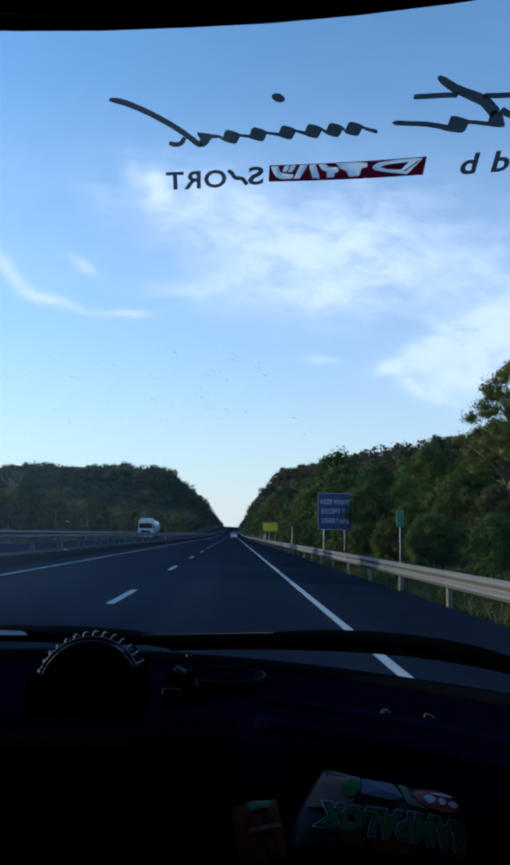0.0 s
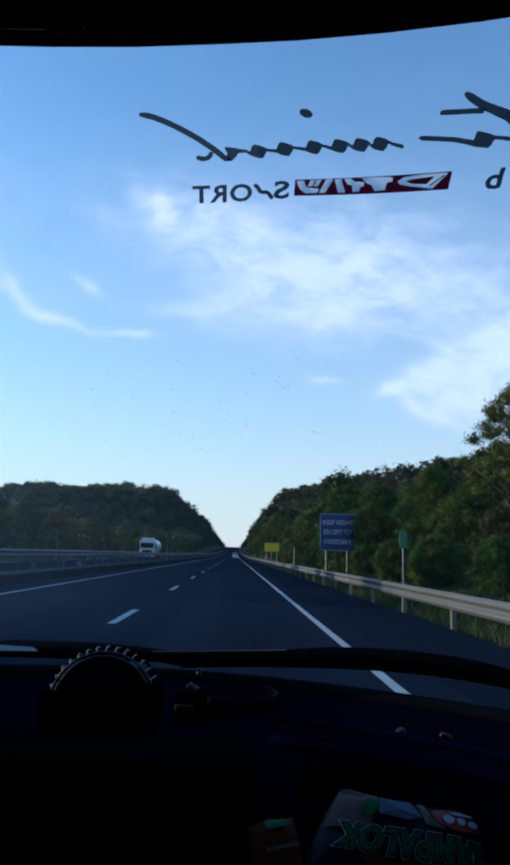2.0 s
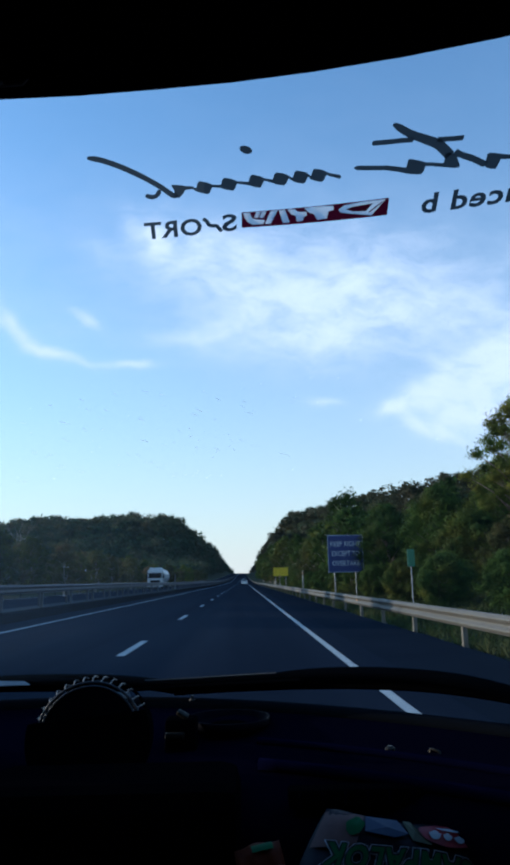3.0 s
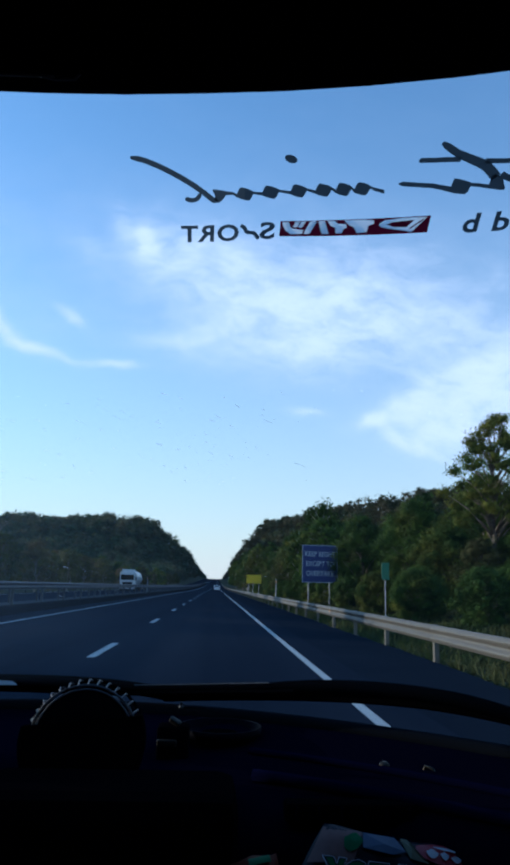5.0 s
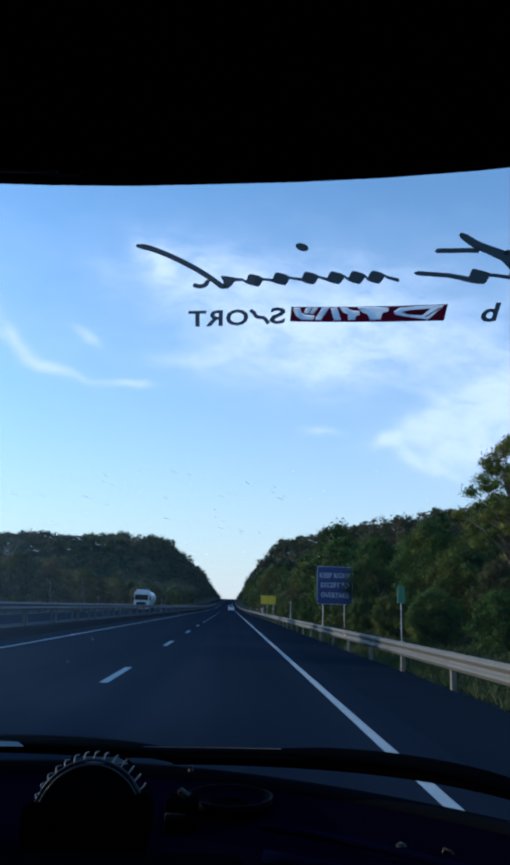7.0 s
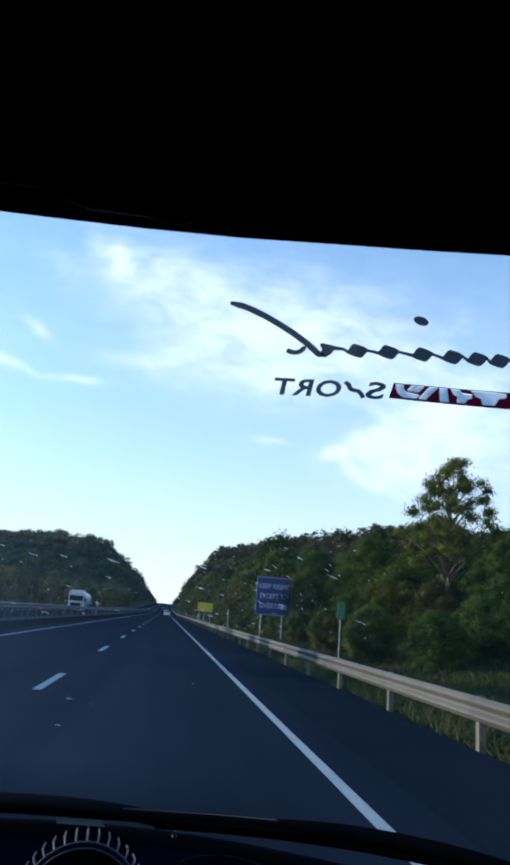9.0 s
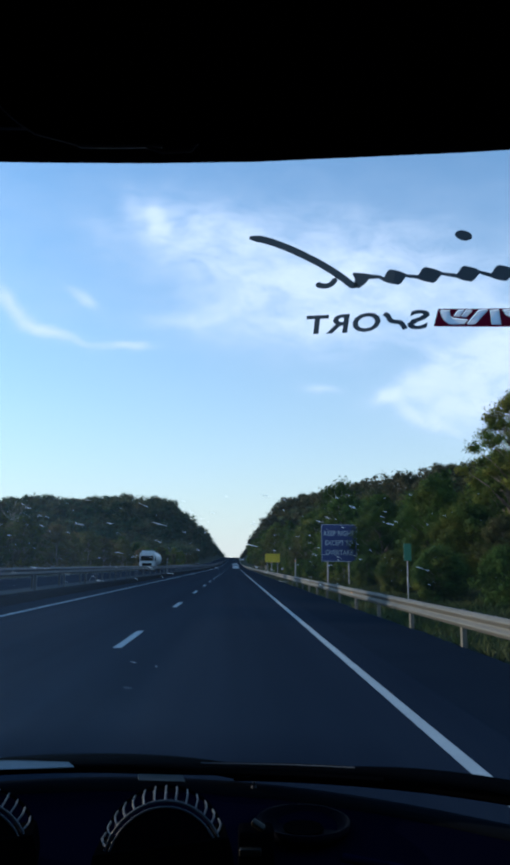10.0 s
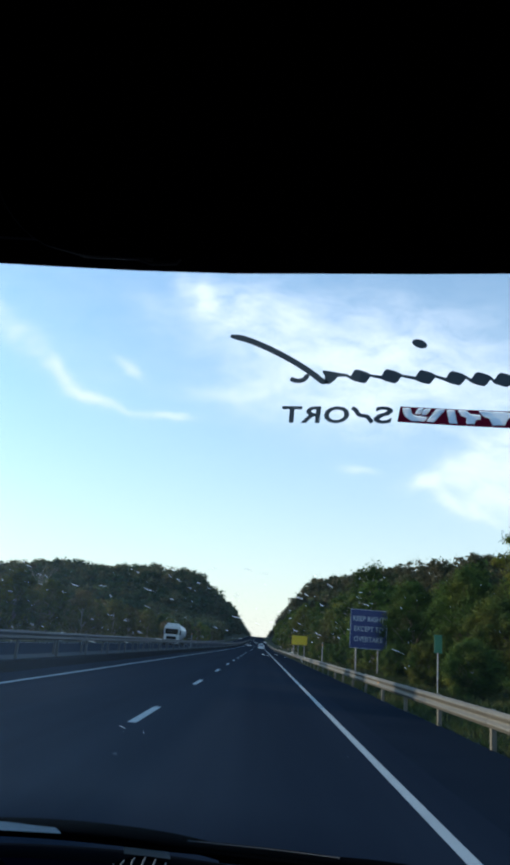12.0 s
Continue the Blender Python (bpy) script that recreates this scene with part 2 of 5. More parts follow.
M = dict(
    asphalt=material("asphalt", (0.0135, 0.0185, 0.029), 0.9, second=(0.022, 0.028, 0.041), scale=0.35, fine=35, bump=0.3, matte=True, along=True, amount=0.9),
    shoulder=material("shoulder_asphalt", (0.0115, 0.0162, 0.0250), 0.9, second=(0.0190, 0.0245, 0.0350), scale=0.4, fine=30, bump=0.35, matte=True),
    paint=material("road_paint", (0.38, 0.40, 0.40), 0.8, second=(0.24, 0.25, 0.25), scale=1.2, fine=25, amount=0.5),
    # Concrete darkened far below the median's, to paint the kerb face's shade.
    kerb=material("shaded_kerb_concrete", (0.013, 0.014, 0.017), 0.9, second=(0.008, 0.009, 0.011), scale=0.8, fine=20, bump=0.3, matte=True),
    median=material("median_concrete", (0.075, 0.080, 0.085), 0.9, second=(0.05, 0.055, 0.06), scale=0.5, fine=14, bump=0.2, matte=True),
    earth=material("grass_earth", (0.020, 0.031, 0.009), 0.95, second=(0.036, 0.038, 0.014), scale=0.35, fine=1.5, bump=0.5, spec=0.1),
    steel=material("galvanised_steel", (0.102, 0.089, 0.068), 0.65, 0.15, second=(0.068, 0.065, 0.060), scale=0.7, fine=9, per_object=0.22),
    post=material("rail_post", (0.13, 0.112, 0.085), 0.8, 0.1, second=(0.10, 0.085, 0.07), scale=2, fine=20, per_object=0.2),
    dull=material("weathered_dark_steel", (0.058, 0.062, 0.070), 0.6, 0.3, second=(0.038, 0.041, 0.046), scale=0.7, fine=9, per_object=0.2),
    rust=material("rust", (0.22, 0.10, 0.05), 0.9, second=(0.3, 0.18, 0.1), scale=8, fine=60),
    reflector=material("reflector", (0.75, 0.30, 0.05), 0.3),
    bark=material("bark", (0.13, 0.10, 0.075), 0.9, second=(0.22, 0.18, 0.14), scale=3, fine=25, bump=0.6, spec=0.2),
    palebark=material("pale_bark", (0.36, 0.31, 0.25), 0.9, second=(0.22, 0.19, 0.15), scale=3, fine=25, bump=0.5, spec=0.2),
    leaf=leaf_material("leaves", (0.036, 0.064, 0.010), (0.046, 0.078, 0.012), (0.105, 0.108, 0.016)),
    leaf_dry=leaf_material("dry_leaves", (0.064, 0.068, 0.020), (0.080, 0.078, 0.024), (0.130, 0.092, 0.042)),
    # Distance haze is put into these bluer, greyer greens.
    wood_hazed=leaf_material("far_woods", (0.034, 0.056, 0.028), (0.039, 0.062, 0.030), (0.085, 0.076, 0.040), 0.07),
    grass=leaf_material("grass_blades", (0.024, 0.043, 0.010), (0.036, 0.052, 0.014), (0.066, 0.064, 0.022)),
    # Cabin shade is put into these near-black plastic, dashboard and headliner colours.
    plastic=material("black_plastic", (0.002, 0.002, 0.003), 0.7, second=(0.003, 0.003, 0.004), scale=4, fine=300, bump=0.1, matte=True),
    dash=material("gloom_dashboard", (0.0018, 0.0020, 0.0075), 0.7, second=(0.0028, 0.0030, 0.011), scale=3, fine=400, bump=0.15, matte=True),
    cloth=material("gloom_headliner", (0.004, 0.004, 0.008), 0.95, second=(0.006, 0.006, 0.012), scale=5, fine=300, bump=0.1, matte=True),
    ledge=material("blue_sheen_ledge", (0.0022, 0.0028, 0.014), 0.6, second=(0.003, 0.0036, 0.018), scale=5, fine=200, matte=True),
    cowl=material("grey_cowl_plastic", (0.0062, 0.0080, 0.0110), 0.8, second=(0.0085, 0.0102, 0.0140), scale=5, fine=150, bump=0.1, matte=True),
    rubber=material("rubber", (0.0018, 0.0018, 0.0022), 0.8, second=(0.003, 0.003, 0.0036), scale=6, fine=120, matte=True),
    tyre=material("tyre_rubber", (0.02, 0.02, 0.02), 0.85, second=(0.035, 0.033, 0.03), scale=6, fine=60),
    decal=vinyl("dark_vinyl", (0.010, 0.013, 0.018), (0.036, 0.050, 0.062)),
    maroon=vinyl("maroon_vinyl", (0.03, 0.003, 0.008), (0.055, 0.004, 0.014)),
    white=material("white_print", (0.42, 0.44, 0.48), 0.5),
    clear=vinyl("white_vinyl", (0.1, 0.1, 0.1), (0.80, 0.84, 0.86)),
    fan=material("grey_plastic_cage", (0.045, 0.049, 0.058), 0.5, second=(0.026, 0.028, 0.036), scale=20, fine=120, spec=0.25),
    chrome=material("worn_chrome", (0.036, 0.032, 0.026), 0.5, 0.9, second=(0.022, 0.020, 0.018), scale=30, fine=200),
    trim=material("grey_trim", (0.075, 0.08, 0.12), 0.6, spec=0.2),
    dish=material("glossy_dark_plastic", (0.0011, 0.0013, 0.0040), 0.7, second=(0.0016, 0.0018, 0.0055), scale=15, fine=90, spec=0.02),
    card=material("white_card", (0.30, 0.30, 0.30), 0.7, second=(0.22, 0.22, 0.22), scale=12, fine=80),
    body=material("white_car_paint", (0.72, 0.72, 0.72), 0.25, second=(0.66, 0.66, 0.65), scale=1, fine=20),
    tint=material("dark_tinted_glass", (0.006, 0.007, 0.009), 0.08, spec=0.6),
    signblue=material("sign_blue", (0.009, 0.024, 0.14), 0.45, second=(0.012, 0.028, 0.13), scale=0.8, fine=12),
    signgreen=material("sign_green", (0.02, 0.12, 0.06), 0.5, second=(0.03, 0.15, 0.07), scale=1.2, fine=12),
    signwhite=material("sign_white", (0.42, 0.46, 0.55), 0.5),
    signyellow=material("sign_yellow", (0.90, 0.62, 0.01), 0.5, second=(0.80, 0.52, 0.01), scale=1.2, fine=12),
    pole=material("grey_pole", (0.3, 0.3, 0.3), 0.6, 0.4),
    lamp=material("lamp_glass", (0.7, 0.7, 0.72), 0.2),
    tail=material("red_lamp", (0.35, 0.01, 0.01), 0.25),
    tank=material("tank_white", (0.62, 0.63, 0.63), 0.35, second=(0.5, 0.5, 0.48), scale=0.6, fine=8),
    bag=material("snack_bag_film", (0.005, 0.006, 0.014), 0.40, second=(0.014, 0.012, 0.017), scale=22, fine=50, amount=0.9, spec=0.12),
    skyprint=material("blue_print", (0.020, 0.034, 0.080), 0.35, second=(0.050, 0.066, 0.105), scale=30, fine=90, spec=0.3),
    olive=material("olive_print", (0.06, 0.065, 0.03), 0.4, second=(0.10, 0.095, 0.06), scale=30, fine=90, spec=0.3),
    peach=material("peach_print", (0.095, 0.056, 0.052), 0.5, second=(0.16, 0.092, 0.082), scale=20, fine=80, spec=0.1),
    green=material("green_print", (0.006, 0.07, 0.022), 0.5, second=(0.010, 0.11, 0.03), scale=25, fine=90, spec=0.1),
    red=material("red_print", (0.25, 0.01, 0.02), 0.4, second=(0.18, 0.01, 0.02), scale=25, fine=90),
    orange=material("orange_print", (0.09, 0.016, 0.004), 0.55, second=(0.04, 0.008, 0.004), scale=18, fine=70, spec=0.08),
    glass=glass("windshield_glass", (0.93, 0.96, 0.97), 0.004, 0.021),
    speck=vinyl("dried_spot", (0.2, 0.2, 0.2), (0.80, 0.84, 0.86)),
)


# ---- small builders ----
def part(name, bm, mat, parent=None, label="", smooth=False):
    """One mesh object from a bmesh or from (vertices, faces), under a thing or a part."""
    me = bpy.data.meshes.new(name)
    if isinstance(bm, tuple):
        me.from_pydata([tuple(v) for v in bm[0]], [], bm[1])
    else:
        bm.to_mesh(me)
        bm.free()
    me.materials.append(M[mat])
    if smooth:
        me.polygons.foreach_set("use_smooth", [True] * len(me.polygons))
    ob = new(name, me)
    if parent is not None:
        ob.parent = parent
    if label:
        tagged(ob, label)
    return ob


def thing(name, label, category, group="", kind="", at=(0, 0, 0)):
    ob = new(name)
    ob.location = at
    ob.empty_display_size = 0.1
    return tagged(ob, label, category, group, kind)


def box(bm, lo, hi, bevel=0.0, m=None):
    made = bmesh.ops.create_cube(bm, size=1.0)["verts"]
    size, mid = [h - l for l, h in zip(lo, hi)], [(h + l) / 2 for l, h in zip(lo, hi)]
    bmesh.ops.transform(bm, matrix=Matrix.Translation(mid) @ Matrix.Diagonal((*size, 1)), verts=made)
    if bevel:
        edges = list({e for v in made for e in v.link_edges})
        made = list({v for f in bmesh.ops.bevel(bm, geom=edges, offset=bevel, segments=2, affect="EDGES", profile=0.6)["faces"] for v in f.verts} | {v for v in made if v.is_valid})
    if m is not None:
        bmesh.ops.transform(bm, matrix=m, verts=made)
    return bm


def boxed(lo, hi, bevel=0.0, m=None):
    return box(bmesh.new(), lo, hi, bevel, m)


def tube(points, radii, sides=8, closed_ends=True):
    """A pipe along points with a radius at each."""
    vs, fs = [], []
    pts = [Vector(p) for p in points]
    for i, p in enumerate(pts):
        d = (pts[min(i + 1, len(pts) - 1)] - pts[max(i - 1, 0)]).normalized()
        a = d.orthogonal().normalized() if abs(d.z) > 0.99 else d.cross(Vector((0, 0, 1))).normalized()
        b = d.cross(a)
        r = radii[i] if hasattr(radii, "__len__") else radii
        for k in range(sides):
            w = 2 * math.pi * k / sides
            vs.append(p + (a * math.cos(w) + b * math.sin(w)) * r)
    for i in range(len(pts) - 1):
        for k in range(sides):
            k2 = (k + 1) % sides
            fs.append((i * sides + k, i * sides + k2, (i + 1) * sides + k2, (i + 1) * sides + k))
    if closed_ends:
        fs.append(tuple(range(sides))[::-1])
        fs.append(tuple((len(pts) - 1) * sides + k for k in range(sides)))
    return vs, fs


def joined(pieces):
    vs, fs = [], []
    for v, f in pieces:
        n = len(vs)
        vs += [tuple(p) for p in v]
        fs += [tuple(i + n for i in face) for face in f]
    return vs, fs


def turned(profile, sides=24, axis="z", cap=True):
    """A lathe: profile of (radius, height)."""
    vs, fs = [], []
    for r, h in profile:
        for k in range(sides):
            w = 2 * math.pi * k / sides
            c, s = r * math.cos(w), r * math.sin(w)
            vs.append({"z": (c, s, h), "y": (c, h, s), "x": (h, c, s)}[axis])
    for i in range(len(profile) - 1):
        for k in range(sides):
            k2 = (k + 1) % sides
            fs.append((i * sides + k, i * sides + k2, (i + 1) * sides + k2, (i + 1) * sides + k))
    if cap:
        fs.append(tuple(range(sides))[::-1])
        fs.append(tuple((len(profile) - 1) * sides + k for k in range(sides)))
    return vs, fs


def moved(mesh, m):
    return [m @ Vector(v) for v in mesh[0]], mesh[1]


def lettering(text, extrude=0.0, offset=0.0, spacing=1.0):
    """The flat outline of a word, 1 high or so, starting at the origin."""
    cu = bpy.data.curves.new("word", "FONT")
    cu.body, cu.size, cu.extrude, cu.offset, cu.space_character, cu.resolution_u = text, 1.0, extrude, offset, spacing, 3
    ob = bpy.data.objects.new("word", cu)
    scene.collection.objects.link(ob)
    me = bpy.data.meshes.new_from_object(ob.evaluated_get(bpy.context.evaluated_depsgraph_get()))
    vs, fs = [tuple(v.co) for v in me.vertices], [tuple(p.vertices) for p in me.polygons]
    bpy.data.objects.remove(ob)
    bpy.data.meshes.remove(me)
    return vs, fs


def smooth_step(a, b, x):
    t = np.clip((np.asarray(x, float) - a) / (b - a), 0, 1)
    return t * t * (3 - 2 * t)


# ---- the land ----
def road_z(y):
    """The road lies flat round the van and climbs far ahead."""
    return 15.0 * smooth_step(170, 1500, y)


def land(x, y):
    """Height of the ground: wooded ridges on both sides of the cutting."""
    x, y = np.asarray(x, float), np.asarray(y, float)
    base = road_z(y)
    left = smooth_step(0, 1, (-x - 27) / 46) * smooth_step(430, 720, y + 0.1 * (-x - 60)) * (52 + 4 * np.sin(x * 0.021 + 1) + 3 * np.sin(y * 0.013))
    left -= left * 0.45 * smooth_step(130, 340, -x)
    foot = 18.5 + 0.14 * np.clip(680 - y, 0, 420)
    right = smooth_step(0, 1, (x - foot) / (35 + 0.12 * np.clip(680 - y, 0, 400))) * smooth_step(170, 420, y + 0.3 * x) * (48 + 5 * np.sin(x * 0.03) + 4 * np.sin(y * 0.017))
    lumps = np.sin(x * 0.19 + 1.4 * np.sin(y * 0.043)) * np.sin(y * 0.11 + 1.2 * np.sin(x * 0.06)) + 0.6 * np.sin(x * 0.071 + y * 0.033)
    left, right = left + 0.045 * left * lumps, right + 0.045 * right * lumps
    bank = 0.9 * smooth_step(9, 16, x) + 1.2 * smooth_step(22, 30, -x)
    rough = 0.12 * np.sin(x * 0.9 + y * 0.23) * (smooth_step(5.5, 9, x) + smooth_step(20, 24, -x))
    return base + left + right + bank + rough - 0.06


def grid_mesh(xs, ys, height):
    X, Y = np.meshgrid(xs, ys)
    Z = height(X, Y)
    vs = np.stack([X, Y, Z], -1).reshape(-1, 3).tolist()
    n = len(xs)
    fs = [(j * n + i, j * n + i + 1, (j + 1) * n + i + 1, (j + 1) * n + i) for j in range(len(ys) - 1) for i in range(n - 1)]
    return vs, fs


def spread(a, b, n, power):
    return a + (b - a) * np.linspace(0, 1, n) ** power


right_xs, left_xs = spread(4.6, 2200, 70, 3.2), -spread(19.5, 2200, 70, 3.2)[::-1]
land_ys = np.concatenate([spread(-400, 0, 20, 1.0)[:-1], spread(0, 4200, 110, 2.0)])
ground = part("ground", grid_mesh(np.concatenate([left_xs, [-9.6, -8.2, 0], right_xs]), land_ys, land), "earth", smooth=True)
tagged(ground, "dry grassy ground with wooded slopes beside the highway", "ground", kind="structure")


def strip(name, x0, x1, y0, y1, lift, mat, label, category, step=12.0, fray=0.0):
    """A strip along the road; fray: how unevenly its outer edge breaks off."""
    ys = np.arange(y0, y1 + step, step)
    vs, fs = grid_mesh(np.linspace(x0, x1, 5), ys, lambda X, Y: road_z(Y) + lift)
    if fray:
        vs = [(x + fray * (math.sin(y * 1.7) + math.sin(y * 0.43 + 1)) if x == x1 else x, y, z) for x, y, z in vs]
    ob = part(name, (vs, fs), mat)
    return tagged(ob, label, category, kind="structure")


RIGHT, MIDDLE, LEFT = 1.61, -2.10, -6.33     # painted lines, across
strip("road", -7.6, 2.2, -200, 2600, 0.0, "asphalt", "dark worn asphalt of the highway lanes", "road")
strip("road_shoulder", 2.2, 4.02, -200, 2600, -0.004, "shoulder", "dark asphalt shoulder beside the guard rail", "road", 1.5, 0.035)
strip("opposite_road", -19.0, -9.6, -200, 2600, 0.1, "asphalt", "dark asphalt of the opposite carriageway", "road")
strip("edge_line", RIGHT - 0.062, RIGHT + 0.062, -60, 2600, 0.004, "paint", "solid white edge line painted on the road", "road marking", 8.0)
strip("median_line", LEFT - 0.075, LEFT + 0.075, -60, 2600, 0.004, "paint", "solid white line beside the median kerb", "road marking", 8.0)
strip("far_edge_line", -18.2, -18.05, -60, 2600, 0.104, "paint", "solid white edge line on the opposite carriageway", "road marking", 8.0)


def lane_dash():
    vs, fs = grid_mesh(np.linspace(-0.075, 0.075, 3), np.linspace(0, 3.1, 8), lambda X, Y: 0 * X)
    return part("lane_dash", (vs, fs), "paint")


dash_line = thing("lane_line", "broken white lane line painted on the road", "road marking", kind="structure")
first = lane_dash()
first.parent = dash_line
for n in range(46):
    d = first if n == 0 else new("lane_dash", first.data)
    d.parent = dash_line
    y = 12.6 + 11.6 * (n - 2)
    d.location = (MIDDLE, y, float(road_z(y)) + 0.006)
    d.rotation_euler.x = math.atan2(float(road_z(y + 3.4) - road_z(y)), 3.4)

# raised median; the kerb face's shade is put into its near-black colour
ys = np.arange(-200, 2600, 12.0)
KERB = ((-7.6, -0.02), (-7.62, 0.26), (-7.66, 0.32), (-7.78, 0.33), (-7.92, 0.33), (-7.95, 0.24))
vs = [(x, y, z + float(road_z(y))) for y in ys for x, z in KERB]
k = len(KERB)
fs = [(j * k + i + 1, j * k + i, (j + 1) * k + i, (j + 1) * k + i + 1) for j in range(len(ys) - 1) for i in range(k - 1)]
tagged(part("median_kerb", (vs, fs), "kerb"), "raised concrete median kerb between the carriageways, shade painted in", "kerb", kind="structure")
strip("median", -9.6, -7.94, -200, 2600, 0.27, "median", "dusty grey concrete median between the carriageways", "median")


# ---- guard rails ----
WAVE = ((0.000, 0.155), (0.028, 0.148), (0.062, 0.105), (0.070, 0.085), (0.062, 0.062), (0.022, 0.018), (0.016, 0.0))
WAVE = WAVE + tuple((d, -h) for d, h in WAVE[-2::-1])


def beam_mesh(length, face):
    """One W-shaped beam, face -1: its ridges look to smaller x."""
    prof = [(face * d, h) for d, h in WAVE] + [(face * (d - 0.004), h) for d, h in WAVE[::-1]]
    n = len(prof)
    vs = [(d, y, h) for y in (0.0, length + 0.12) for d, h in prof]
    fs = [(i, (i + 1) % n, n + (i + 1) % n, n + i) for i in range(n)] + [tuple(range(n))[::-1], tuple(range(n, 2 * n))]
    return vs, fs


def guard_rail(name, label, x, top, foot, span, face, y0, y1, post_top, reflect=0, steel="steel", post_mat="post"):
    rail = thing(name, label, "guard rail")
    beam, post, cap, far_beam = None, None, None, None
    y, n = y0, 0
    while y < y1:
        z, z2 = float(road_z(y)), float(road_z(y + span))
        if beam is None:
            beam = part("beam", beam_mesh(span, face), steel, rail)
            post = part("post", boxed((-0.045, -0.055, 0), (0.045, 0.055, post_top - foot), 0.008), post_mat, rail)
            b, p = beam, post
        else:
            b, p = new("beam", beam.data), new("post", post.data)
            b.parent = p.parent = rail
        b.location = (x + 0.004 * (n % 2) * face, y, z + top - 0.155)
        b.rotation_euler.x = math.atan2(z2 - z, span)
        p.location = (x - face * 0.062, y, z + foot)
        if reflect and n % 5 == 2 and y < 130:
            r = part("reflector", boxed((-0.006, -0.05, -0.045), (0.006, 0.05, 0.045), 0.004), "reflector", rail) if cap is None else new("reflector", cap.data)
            cap = cap or r
            r.parent, r.location = rail, (x + face * 0.026, y + 0.4, z + top - 0.155)
        y += span
        n += 1
    return rail


guard_rail("guard_rail", "sun-bleached steel W-beam guard rail on short posts", 4.0, 0.66, -0.1, 3.8, -1, -21.0, 560, 0.66, reflect=1)
guard_rail("median_rail", "tall steel guard rail on posts along the median", -8.25, 1.22, 0.25, 5.0, 1, -30.0, 560, 1.2, steel="dull", post_mat="dull")
guard_rail("far_median_rail", "steel guard rail on the far side of the median", -9.2, 1.16, 0.25, 5.0, -1, -27.5, 560, 1.14, steel="dull", post_mat="dull")
guard_rail("far_guard_rail", "steel guard rail beyond the opposite carriageway", -20.2, 0.85, -0.1, 6.0, 1, 0.0, 420, 0.8, steel="dull", post_mat="dull")


# ---- trees ----
def leaf_cloud(rng, centres, sizes, count, leaf, droop=0.25, aspect=2.2, laid=0.0, shell=0.45):
    """Many small pointed leaves round the given clump centres; laid: how far they lie flat on their clump."""
    idx = rng.integers(0, len(centres), count)
    ball = rng.normal(size=(count, 3))
    ball /= np.linalg.norm(ball, axis=1, keepdims=True)
    r = rng.random(count) ** shell * np.clip(1 + 0.32 * rng.normal(size=count), 0.2, 1.9)
    pos = centres[idx] + ball * r[:, None] * sizes[idx][:, None] * np.array((1, 1, 0.75))
    ahead = rng.normal(size=(count, 3))
    ahead[:, 2] -= droop * 2
    ahead /= np.linalg.norm(ahead, axis=1, keepdims=True)
    side = np.cross(ahead, rng.normal(size=(count, 3)) * (1 - laid) + ball * 2.5 * laid)
    ahead = ahead - ball * laid * (ahead * ball).sum(1, keepdims=True)
    side /= np.linalg.norm(side, axis=1, keepdims=True)
    size = leaf * (0.6 + 0.8 * rng.random(count))[:, None]
    ahead, side = ahead * size * aspect / 2, side * size / 2
    quad = np.stack([pos - ahead, pos + side - ahead * 0.1, pos + ahead, pos - side - ahead * 0.1], 1)
    return quad.reshape(-1, 3), count


def mesh_of_quads(name, verts, count, mat):
    me = bpy.data.meshes.new(name)
    me.vertices.add(4 * count)
    me.vertices.foreach_set("co", np.asarray(verts, np.float32).ravel())
    me.loops.add(4 * count)
    me.loops.foreach_set("vertex_index", np.arange(4 * count, dtype=np.int32))
    me.polygons.add(count)
    me.polygons.foreach_set("loop_start", np.arange(0, 4 * count, 4, dtype=np.int32))
    me.update(calc_edges=True)
    me.materials.append(M[mat])
    return me


